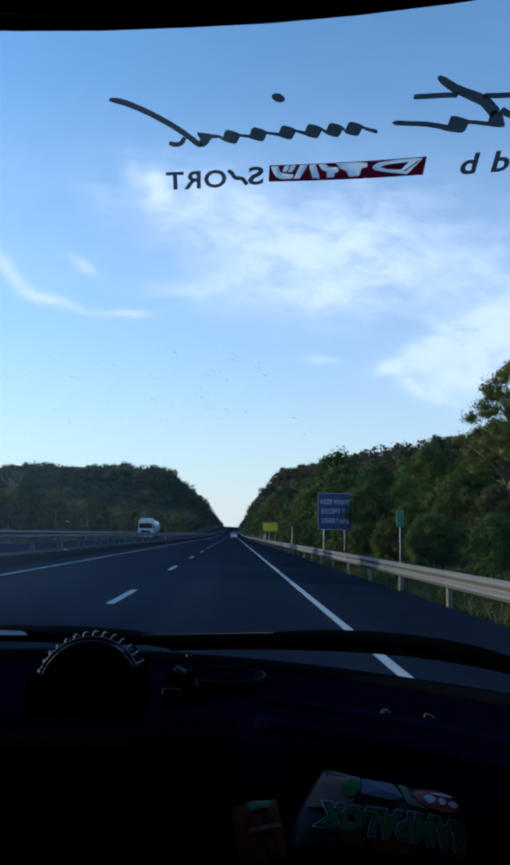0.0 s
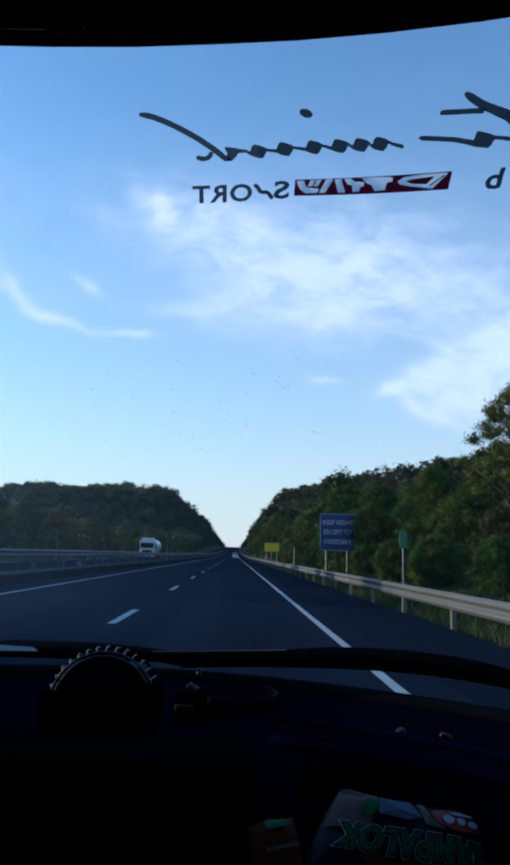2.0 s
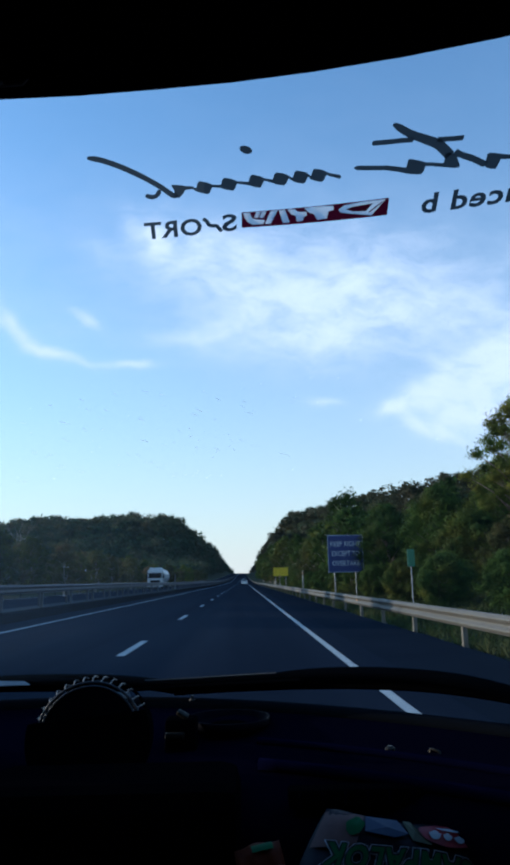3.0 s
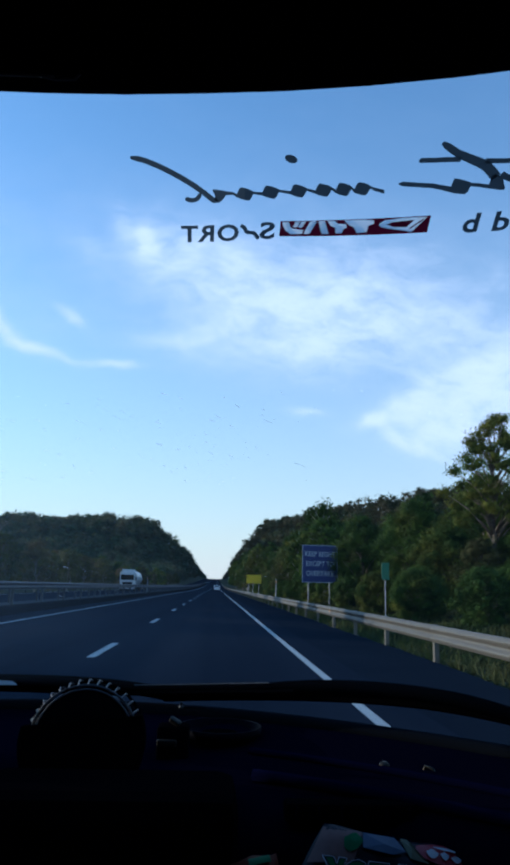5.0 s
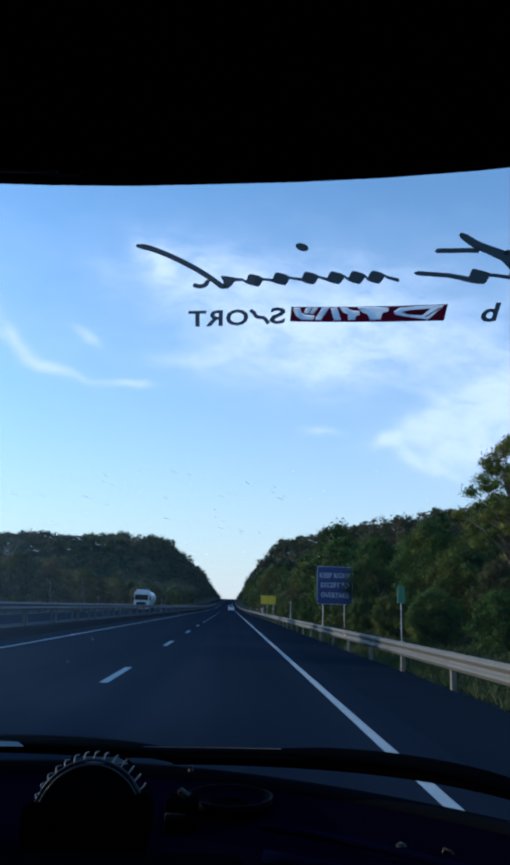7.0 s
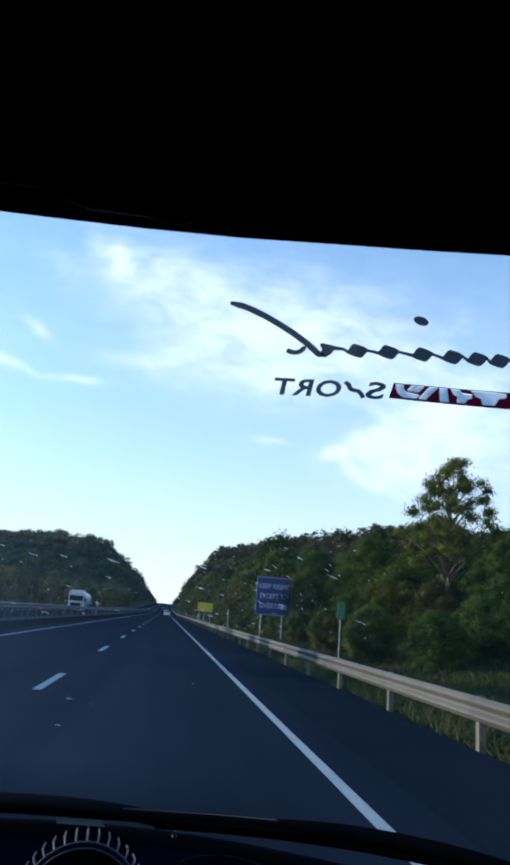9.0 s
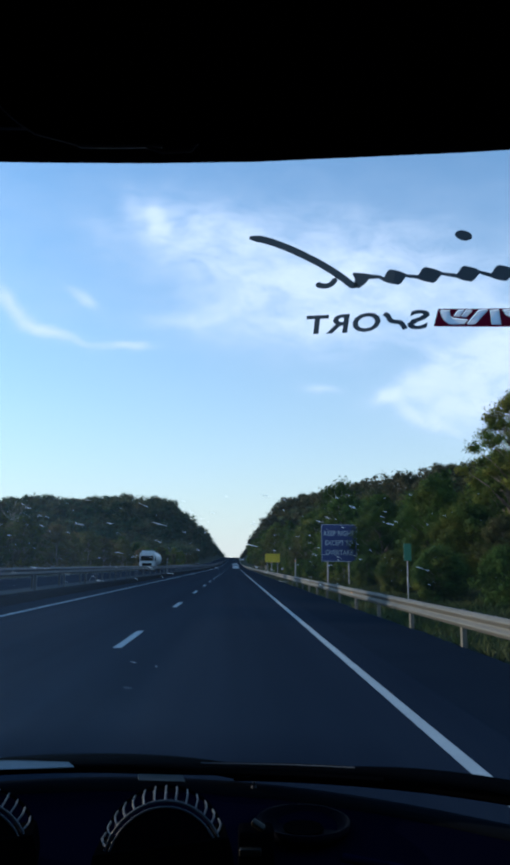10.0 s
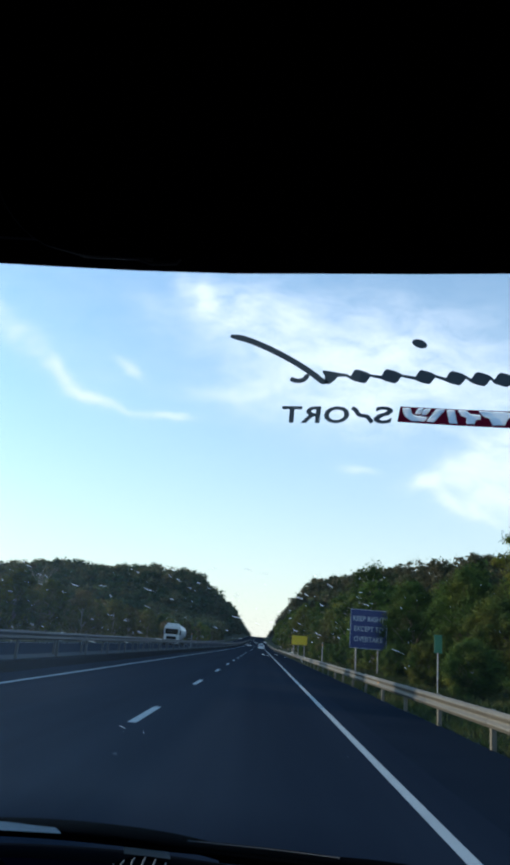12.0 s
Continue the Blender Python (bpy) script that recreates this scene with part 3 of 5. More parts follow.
def build_tree(seed, height, width, leaves, leaf, trunk_share, bark, foliage, label, lean=0.0, clumps=46, open_crown=0.9):
    rng = np.random.default_rng(seed)
    tree = thing("tree", label, "tree", "roadside trees")
    fork = height * trunk_share
    pts = [(0, 0, -0.4)] + [(lean * h / height + 0.12 * math.sin(h * 1.3 + seed), 0.1 * math.cos(h * 1.1 + seed), h) for h in np.linspace(0.4, height * 0.8, 9)]
    r0 = 0.017 * height
    limbs = [tube(pts, [r0 * (1.25 - 1.05 * i / (len(pts) - 1)) for i in range(len(pts))], 8)]
    centres, sizes = [], []
    for i in range(clumps):
        up = trunk_share + (1 - trunk_share) * (i + 0.5) / clumps
        turn = i * 2.4 + rng.random()
        swell = math.sin(math.pi * min(1.0, 0.18 + 0.8 * (up - trunk_share) / (1 - trunk_share))) ** 0.7
        reach = width / 2 * swell * (0.35 + 0.65 * rng.random())
        tip = np.array((lean * up + reach * math.cos(turn), reach * math.sin(turn), height * up * (0.94 + 0.1 * rng.random())))
        centres.append(tip)
        sizes.append(width * (0.10 + 0.09 * rng.random()))
        if i % 2 == 0:
            h = max(fork * 0.7, tip[2] - reach * 0.8 - 0.4)
            a = Vector((lean * h / height, 0, min(h, height * 0.75)))
            b = Vector(tip)
            mid = a.lerp(b, 0.5) + Vector((0, 0, 0.12 * reach))
            limbs.append(tube([a, mid, b], [r0 * 0.4, r0 * 0.24, r0 * 0.08], 5))
    part("trunk", joined(limbs), bark, tree, smooth=True)
    centres, sizes = np.array(centres), np.array(sizes) * open_crown
    verts, n = leaf_cloud(rng, centres, sizes, leaves, leaf, laid=0.78, shell=0.36)
    crown = new("crown", mesh_of_quads("crown", verts, n, foliage))
    crown.parent = tree
    return tree


KINDS = (
    dict(seed=3, height=8.0, width=6.4, leaf=0.17, trunk_share=0.16, bark="bark", foliage="leaf", label="dense dark green roadside tree behind the guard rail"),
    dict(seed=8, height=9.5, width=6.8, leaf=0.17, trunk_share=0.2, bark="bark", foliage="leaf", label="broad leafy green tree at the wood's edge", lean=0.5),
    dict(seed=12, height=7.0, width=5.6, leaf=0.16, trunk_share=0.10, bark="palebark", foliage="leaf_dry", label="yellowish green tree with a pale trunk"),
    dict(seed=21, height=5.0, width=5.8, leaf=0.16, trunk_share=0.05, bark="bark", foliage="leaf", label="low bushy green tree by the road"),
    dict(seed=31, height=11.0, width=6.6, leaf=0.18, trunk_share=0.36, bark="palebark", foliage="leaf", label="tall green tree with an uneven crown", lean=0.8),
)
models = {}
rng = np.random.default_rng(5)


def plant(kind, x, y, scale, turn, behind=False):
    """A tree of a kind; those far off have fewer and larger leaves."""
    level = 2 if behind else 0 if math.hypot(x, y) < 60 and x > 0 else 1 if math.hypot(x, y) < 170 else 2
    m = pose(x, y, float(land(x, y)) - 0.05, 0, 0, turn)
    if (kind, level) not in models:
        k = dict(KINDS[kind])
        k["leaf"] *= (0.50, 1.0, 2.1)[level]
        models[kind, level] = build_tree(leaves=(36000, 6800, 1700)[level], clumps=(90, 60, 40)[level], **k)
        models[kind, level].matrix_basis = m @ Matrix.Diagonal((scale, scale, scale, 1))
    else:
        copy_thing(models[kind, level], m).scale = (scale, scale, scale)


# the belt beside the shoulder: low near by, higher far ahead
y = 24.0
while y < 420:
    for row, x in enumerate((10.6, 15.5, 21.5)):
        if row == 2 and y > 240:
            continue
        kind = int(rng.choice((0, 1, 2, 3, 3) if y < 70 else (0, 1, 2, 4, 0)))
        tall = (0.78 if y < 75 else 0.78 + 0.30 * min(1.0, (y - 75) / 160)) * (1 + 0.10 * row)
        tall *= 0.66 if y < 36 else 1.0
        plant(kind, x + rng.uniform(-1.2, 1.6) + (1.5 if y < 60 else 0), y + rng.uniform(-1.5, 1.5), tall * rng.uniform(0.85, 1.12), rng.uniform(0, 360), row == 2)
    if y < 150:
        plant(3, 8.9 + rng.uniform(-0.5, 0.9), y + rng.uniform(-2, 2), rng.uniform(0.34, 0.52), rng.uniform(0, 360))
    y += 5.2 + 0.02 * y
# beyond the opposite carriageway
y = 34.0
while y < 460:
    for x in (-23.5, -29.0):
        kind = int(rng.choice((0, 2, 2, 3, 2)))
        plant(kind, x + rng.uniform(-1.5, 1.5), y + rng.uniform(-2, 2), rng.uniform(0.62, 0.92), rng.uniform(0, 360), x < -27)
    y += 6.0 + 0.02 * y

tall_tree = build_tree(44, 10.9, 6.2, 30000, 0.075, 0.42, "bark", "leaf", "tall slender tree rising above the wood's edge", lean=0.6, clumps=95, open_crown=0.62)
tall_tree.matrix_basis = pose(16.2, 41.0, float(land(16.2, 41.0)), 0, 0, 40)


def bare_tree(x, y, height, seed):
    """A leafless tree: limbs that fork three times into twigs."""
    r = np.random.default_rng(seed)
    t = thing("bare_tree", "pale leafless tree with thin spreading twigs", "tree", at=(x, y, float(land(x, y)) - 0.05))
    limbs = []

    def grow(a, d, length, radius, depth):
        b = a + d * length
        limbs.append(tube([a, a.lerp(b, 0.5) + Vector(r.normal(0, 0.04, 3)) * length, b], [radius, radius * 0.8, radius * 0.55], 5))
        if depth:
            for _ in range(3 if depth > 1 else 4):
                way = (d + Vector(r.normal(0, 0.5, 3)) + Vector((0, 0, 0.15))).normalized()
                grow(a.lerp(b, r.uniform(0.6, 1.0)), way, length * r.uniform(0.55, 0.8), radius * 0.5, depth - 1)

    grow(Vector((0, 0, -0.3)), Vector((0.05, 0, 1)).normalized(), height * 0.42, 0.14, 4)
    part("trunk", joined(limbs), "palebark", t)


bare_tree(-31.5, 104.0, 9.5, 6)


# the woods on the ridges, too many trees to count
def open_to_road(x, y, s):
    """Whether a tree's top stands clear of the slopes between it and the road."""
    d = math.hypot(x, y)
    top = (float(land(x, y)) + s - 1.3) / d
    for q in np.linspace(0.12, 1.0, 22)[:-1]:
        if d * (1 - q) > 16 and (float(land(x * q, y * q)) + (5.5 if abs(x * q) > 26 else 0) - 1.3) / (d * q) > top:
            return False
    return True


def far_woods(name, label, spots, seed):
    r = np.random.default_rng(seed)
    out = []
    for x, y, s in spots:
        z = float(land(x, y))
        clear = open_to_road(x, y, s)
        n = 8 if clear else 5
        near = math.hypot(x, y) < 520
        count = (240 if near else 140) if clear else 24
        c = np.stack([x + r.normal(0, 0.28, n) * s, y + r.normal(0, 0.28, n) * s, z + s * (0.25 + 0.75 * r.random(n) ** 0.7)], -1)
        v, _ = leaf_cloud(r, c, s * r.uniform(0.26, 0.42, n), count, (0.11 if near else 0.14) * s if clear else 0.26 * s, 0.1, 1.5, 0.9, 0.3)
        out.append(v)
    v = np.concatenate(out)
    ob = new(name, mesh_of_quads(name, v, len(v) // 4, "wood_hazed"))
    return tagged(ob, label, "woods", kind="stuff")


def wood_spots(seed, x0, x1, y0, y1, step, rise):
    r = np.random.default_rng(seed)
    out = []
    for x in np.arange(x0, x1, step):
        for y in np.arange(y0, y1, step * (1.0 if y0 < 700 else 2.0)):
            px, py = x + r.uniform(-0.5, 0.5) * step, y + r.uniform(-0.5, 0.5) * step
            if land(px, py) - road_z(py) > rise:
                out.append((px, py, r.uniform(6.0, 10.5)))
    return out


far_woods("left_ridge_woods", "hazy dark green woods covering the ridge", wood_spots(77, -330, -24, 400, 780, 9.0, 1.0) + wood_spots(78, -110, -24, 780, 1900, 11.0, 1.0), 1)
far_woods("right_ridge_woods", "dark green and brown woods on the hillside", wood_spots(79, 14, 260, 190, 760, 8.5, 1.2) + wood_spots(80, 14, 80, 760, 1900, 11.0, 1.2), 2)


# grass on the verge
def verge(name, seed, count, x0, x1, y0, y1):
    g = np.random.default_rng(seed)
    x, y = g.uniform(x0, x1, count), y0 + (y1 - y0) * g.random(count) ** 1.6
    z = land(x, y)
    h, turn, w = g.uniform(0.05, 0.24, count), g.uniform(0, 6.283, count), g.uniform(0.012, 0.03, count)
    dx, dy = np.cos(turn), np.sin(turn)
    lean = g.normal(0, 0.12, (2, count))
    a = np.stack([x - dx * w, y - dy * w, z], -1)
    b = np.stack([x + dx * w, y + dy * w, z], -1)
    c = np.stack([x + dx * w * 0.3 + lean[0], y + dy * w * 0.3 + lean[1], z + h], -1)
    d = np.stack([x - dx * w * 0.3 + lean[0], y - dy * w * 0.3 + lean[1], z + h], -1)
    ob = new(name, mesh_of_quads(name, np.stack([a, b, c, d], 1).reshape(-1, 3), count, "grass"))
    return tagged(ob, "dry yellow-green grass on the roadside verge", "grass", kind="stuff")


verge("verge_grass", 9, 66000, 4.08, 13.0, 5, 120)


# ---- signs ----
def board(name, label, category, x, y, width, low, high, mat, posts, lines, edge=True, thick=0.05):
    s = thing(name, label, category, at=(x, y, float(land(x, y))))
    part("panel", boxed((-width / 2, 0, low), (width / 2, 0.03, high), 0.01), mat, s)
    for px in posts:
        part("post", tube([(px, 0.07, -0.4), (px, 0.02 + thick, high - 0.1)], thick, 10), "pole", s)
    if edge:
        t, e = 0.035, 0.006
        for lo, hi in (((-width / 2 + e, low + e), (width / 2 - e, low + e + t)), ((-width / 2 + e, high - e - t), (width / 2 - e, high - e)),
                       ((-width / 2 + e, low + e + t), (-width / 2 + e + t, high - e - t)), ((width / 2 - e - t, low + e + t), (width / 2 - e, high - e - t))):
            part("border", boxed((lo[0], -0.004, lo[1]), (hi[0], -0.001, hi[1])), "signwhite", s)
    for text, zmid, tall, wide in lines:
        vs, fs = lettering(text, 0.0, 0.016)
        xs = [v[0] for v in vs]
        zs = [v[1] for v in vs]
        k, q = wide / (max(xs) - min(xs)), tall / (max(zs) - min(zs))
        vs = [((v[0] - (max(xs) + min(xs)) / 2) * k, -0.006, zmid + (v[1] - (max(zs) + min(zs)) / 2) * q) for v in vs]
        part("lettering", (vs, fs), "signwhite", s, "white sign lettering")
    return s


board("road_sign", "blue road sign with white capitals on two grey posts", "road sign", 7.7, 53.0, 2.66, 1.75, 4.50, "signblue", (-0.85, 0.72),
      [("KEEP RIGHT", 3.84, 0.37, 2.26), ("EXCEPT TO", 3.13, 0.37, 2.08), ("OVERTAKE", 2.42, 0.37, 2.06)])
board("warning_sign", "yellow rectangular warning board beside the shoulder", "road sign", 5.9, 112.0, 2.3, 1.9, 3.2, "signyellow", (-0.8, 0.8), [], edge=False)

for x, y in ((-8.7, 92.0), (5.2, 62.0), (5.2, 101.0)):
    d = thing("marker_post", "thin pale roadside marker post", "post", "marker posts", at=(x, y, 0.2 if x < 0 else 0.0))
    part("pole", tube([(0, 0, -0.3), (0, 0, 2.0)], [0.045, 0.04], 8), "pole", d)
    part("reflector", boxed((-0.035, -0.06, 1.7), (0.035, -0.045, 1.85), 0.004), "reflector", d)


board("kilometre_sign", "small green roadside plate on a thin grey post", "road sign", 5.6, 23.5, 0.25, 1.66, 2.22, "signgreen", (0.0,), [], edge=False, thick=0.02)

# ---- vehicles on the road ----
def wheel(parent, x, y, r, w):
    t = part("wheel", turned([(r * 0.62, -w / 2), (r * 0.95, -w / 2), (r, -w * 0.36), (r, w * 0.36), (r * 0.95, w / 2), (r * 0.62, w / 2)], 22, "x"), "tyre", parent)
    t.location = (x, y, r)
    rim = part("rim", turned([(r * 0.15, -w * 0.46), (r * 0.4, -w * 0.34), (r * 0.62, -w * 0.42), (r * 0.62, w * 0.42), (r * 0.4, w * 0.34), (r * 0.15, w * 0.46)], 16, "x"), "pole", t)
    return t


def tanker_truck(x, y):
    t = thing("tanker_truck", "white tanker truck driving on the opposite carriageway", "truck", at=(x, y, 0.1 + float(road_z(y))))
    part("cab", boxed((-1.2, 0.0, 0.55), (1.2, 2.2, 3.05), 0.16), "tank", t)
    part("windscreen", boxed((-1.05, -0.012, 1.75), (1.05, 0.06, 2.6), 0.01), "tint", t)
    part("grille", boxed((-0.8, -0.02, 0.95), (0.8, 0.05, 1.45), 0.01), "plastic", t)
    part("bumper", boxed((-1.22, -0.12, 0.4), (1.22, 0.2, 0.78), 0.05), "tank", t)
    for s in (-1, 1):
        part("headlight", boxed((s * 0.98 - 0.16, -0.14, 0.52), (s * 0.98 + 0.16, -0.08, 0.70), 0.02), "lamp", t)
        part("mirror", boxed((s * 1.36 - 0.1, 0.1, 1.7), (s * 1.36 + 0.1, 0.22, 2.25), 0.03), "plastic", t)
        part("side_window", boxed((s * 1.2 - 0.012, 0.5, 1.8), (s * 1.2 + 0.012, 1.6, 2.5), 0.008), "tint", t)
    part("wind_deflector", boxed((-1.0, 0.5, 3.0), (1.0, 2.0, 3.42), 0.14), "tank", t)
    part("chassis", boxed((-0.55, 0.4, 0.6), (0.55, 11.5, 0.95), 0.03), "plastic", t)
    part("tank", turned([(0.2, 2.5), (0.95, 2.6), (1.2, 2.8), (1.2, 11.0), (0.95, 11.25), (0.2, 11.35)], 28, "y"), "tank", t).location = (0, 0, 2.1)
    for wy in (1.0, 8.6, 10.0):
        for s in (-1, 1):
            wheel(t, s * 1.05, wy, 0.5, 0.32)
    return t


tanker_truck(-14.2, 116.0)


def saloon(x, y, label):
    c = thing("car", label, "car", "cars ahead", at=(x, y, float(road_z(y))))
    side = ((-2.0, 0.35), (-2.05, 0.75), (-1.95, 0.98), (-1.5, 1.02), (-0.95, 1.42), (0.35, 1.44), (1.05, 1.0), (1.95, 0.86), (2.1, 0.6), (2.05, 0.32))
    vs = [(sx * (0.86 if z < 1.1 else 0.68), py, z) for sx in (-1, 1) for py, z in side]
    n = len(side)
    fs = [tuple(range(n)), tuple(range(2 * n - 1, n - 1, -1))] + [(i, n + i, n + (i + 1) % n, (i + 1) % n) for i in range(n)]
    part("body", (vs, fs), "body", c)
    part("rear_window", ([(-0.62, -1.44, 1.06), (0.62, -1.44, 1.06), (0.55, -1.02, 1.38), (-0.55, -1.02, 1.38)], [(0, 1, 2, 3)]), "tint", c).location = (0, -0.02, 0.012)
    part("rear_bumper", boxed((-0.84, -2.16, 0.32), (0.84, -1.98, 0.58), 0.05), "body", c)
    for s in (-1, 1):
        part("tail_light", boxed((s * 0.7 - 0.13, -2.07, 0.74), (s * 0.7 + 0.13, -1.98, 0.92), 0.015), "tail", c)
        part("side_window", boxed((s * 0.765 - 0.012, -0.85, 1.06), (s * 0.765 + 0.012, 0.5, 1.36), 0.01), "tint", c)
        for wy in (-1.3, 1.35):
            wheel(c, s * 0.78, wy, 0.31, 0.2)
    return c


saloon(0.35, 205.0, "small white saloon car driving ahead")
saloon(0.2, 330.0, "pale car far ahead on the highway")


# ---- the van round the camera ----
MID, HALF = -0.35, 0.92


def head(x):
    """The windshield's upper edge."""
    q = x * (1 + 0.32 * max(0.0, x))
    bow = max(0.0, q + 0.2) ** 2 + 0.3 * min(0.0, q + 0.2) ** 2
    y, z, k = 0.564 - 0.16 * bow, 1.712 + 0.117 * bow + 0.014 * max(0.0, q), 1 - 0.3 * max(0.0, q)
    return Vector((x, -0.03 + (y + 0.03) * k, 1.24 + (z - 1.24) * k))


def base(x):
    """The windshield's lower edge."""
    return Vector((x, 1.68 - 0.55 * (x + 0.35) ** 2, 0.97))


def shield(x, v, out=0.0):
    """A point of the windshield: v from 0 at its upper edge to 1 at its foot; out: metres towards the road."""
    a, b = head(x), base(x)
    d = (b - a).normalized()
    n = Vector((0, -d.z, d.y))
    return a.lerp(b, v) + n * out


def header(x):
    """The edge of the headliner, which hangs a little lower towards the driver."""
    return shield(x, 0.018 * max(0.0, -x - 0.04))


van = thing("van", "small van with a dark cabin and a wide raked windshield", "van")
xs = np.linspace(MID - HALF + 0.05, MID + HALF - 0.05, 25)
# glass, 5 mm thick
n = len(xs)
rows_v = np.linspace(-0.01, 1.03, 7)
vs = [shield(x, v, o) for o in (0.0, 0.005) for v in rows_v for x in xs]
pane = lambda o, j, i: o * n * len(rows_v) + j * n + i
fs = [(pane(0, j, i), pane(0, j, i + 1), pane(0, j + 1, i + 1), pane(0, j + 1, i)) for j in range(len(rows_v) - 1) for i in range(n - 1)]
fs += [(pane(1, j, i + 1), pane(1, j, i), pane(1, j + 1, i), pane(1, j + 1, i + 1)) for j in range(len(rows_v) - 1) for i in range(n - 1)]
windshield = part("windshield", (vs, fs), "glass", van, "clear dusty windshield glass with blue glare haze painted in", smooth=True)
windshield.visible_shadow = False


def loft(lines):
    """A sheet through lines of points of equal length."""
    k = len(lines[0])
    return [tuple(p) for line in lines for p in line], [(j * k + i, j * k + i + 1, (j + 1) * k + i + 1, (j + 1) * k + i) for j in range(len(lines) - 1) for i in range(k - 1)]


def solid(mesh, thick):
    """Gives a sheet thickness along its normals."""
    bm = bmesh.new()
    made = [bm.verts.new(v) for v in mesh[0]]
    for f in mesh[1]:
        bm.faces.new([made[i] for i in f])
    bmesh.ops.recalc_face_normals(bm, faces=bm.faces)
    bmesh.ops.solidify(bm, geom=bm.faces[:], thickness=thick)
    return bm


wide = np.linspace(MID - HALF, MID + HALF, 25)
roof_lines = [[header(x) + Vector((0, 0.02, 0.02)) for x in wide], [header(x) + Vector((0, -0.10, 0.075)) for x in wide]]
for y, up in ((0.2, 1.86), (-0.6, 1.90), (-1.6, 1.90), (-2.5, 1.84), (-2.6, 1.7)):
    roof_lines.append([Vector((x, y, up - 0.10 * ((x - MID) / HALF) ** 4)) for x in wide])
part("roof", solid(loft(roof_lines), 0.01), "body", van, "white painted steel roof", smooth=True)
lining = [[header(x) + Vector((0, 0.002, 0.004)) for x in wide], [header(x) + Vector((0, -0.03, 0.012)) for x in wide], [header(x) + Vector((0, -0.12, 0.05)) for x in wide]]
for y, up in ((0.1, 1.80), (-0.6, 1.84), (-1.6, 1.84), (-2.5, 1.78)):
    lining.append([Vector((x, y, up - 0.10 * ((x - MID) / HALF) ** 4)) for x in wide])
part("headliner", solid(loft(lining), 0.012), "cloth", van, "cloth headliner darkened for cabin shade", smooth=True)
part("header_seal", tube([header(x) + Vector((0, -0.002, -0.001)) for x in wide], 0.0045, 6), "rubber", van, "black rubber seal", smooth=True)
part("header_trim", tube([header(x) + Vector((0, -0.030, 0.001)) for x in wide], 0.002, 6), "trim", van, "thin glossy trim bead", smooth=True)

# pillars, sides, floor and back, so that the cabin is closed
for s in (-1, 1):
    x = MID + s * (HALF - 0.02)
    part("pillar", tube([base(x) + Vector((0, 0.02, -0.03)), base(x).lerp(head(x), 0.5), head(x) + Vector((0, 0, 0.03))], 0.045, 10), "plastic", van, smooth=True)
    xo = MID + s * HALF
    part("side_panel", solid(loft([[Vector((xo - s * (0.02 if z > 0.9 else 0), y, z)) for y in (-2.6, -1.5, -0.4, 0.6, 1.16)] for z in (0.32, 0.6, 0.98)]), 0.05), "body", van)
    part("side_lining", boxed((min(xo - s * 0.10, xo - s * 0.07), -2.55, 0.34), (max(xo - s * 0.10, xo - s * 0.07), 1.1, 0.96), 0.01), "plastic", van)
    for y0, y1 in ((-2.5, -1.45), (-1.4, -0.35), (-0.3, 0.42)):
        part("side_window", boxed((min(xo - s * 0.03, xo - s * 0.05), y0, 0.99), (max(xo - s * 0.03, xo - s * 0.05), y1, 1.78), 0.006), "tint", van, "dark tinted side window")
    part("quarter_window", ([(xo - s * 0.04, 0.47, 0.99), (xo - s * 0.04, 1.16, 0.99), (xo - s * 0.04, 0.50, 1.72)], [(0, 1, 2)]), "tint", van, "dark tinted corner glass")
    for y in (-2.55, -1.425, -0.325, 0.445):
        part("door_pillar", boxed((xo - 0.05 if s > 0 else xo + 0.0, y - 0.035, 0.95), (xo if s > 0 else xo + 0.05, y + 0.035, 1.82), 0.01), "plastic", van)
part("floor_pan", boxed((MID - HALF, -2.6, 0.28), (MID + HALF, 1.15, 0.34), 0.01), "plastic", van)
part("rear_door", boxed((MID - HALF, -2.64, 0.3), (MID + HALF, -2.58, 1.84), 0.02), "body", van)
part("rear_lining", boxed((MID - HALF + 0.05, -2.57, 0.34), (MID + HALF - 0.05, -2.54, 1.78), 0.01), "cloth", van)
front = [[base(x) + Vector((0, 0.02, -0.045)) for x in wide], [base(x) + Vector((0, 0.06, -0.14)) for x in wide], [base(x) + Vector((0, 0.14, -0.42)) for x in wide], [base(x) + Vector((0, 0.10, -0.66)) for x in wide]]
part("front_panel", solid(loft(front), 0.02), "body", van, "white painted front panel", smooth=True)
part("front_bumper", tube([base(x) + Vector((0, 0.13, -0.52)) for x in wide], 0.07, 10), "plastic", van, smooth=True)
for s in (-1, 1):
    for y in (1.0, -1.75):
        wheel(van, MID + s * (HALF - 0.13), y, 0.29, 0.17)

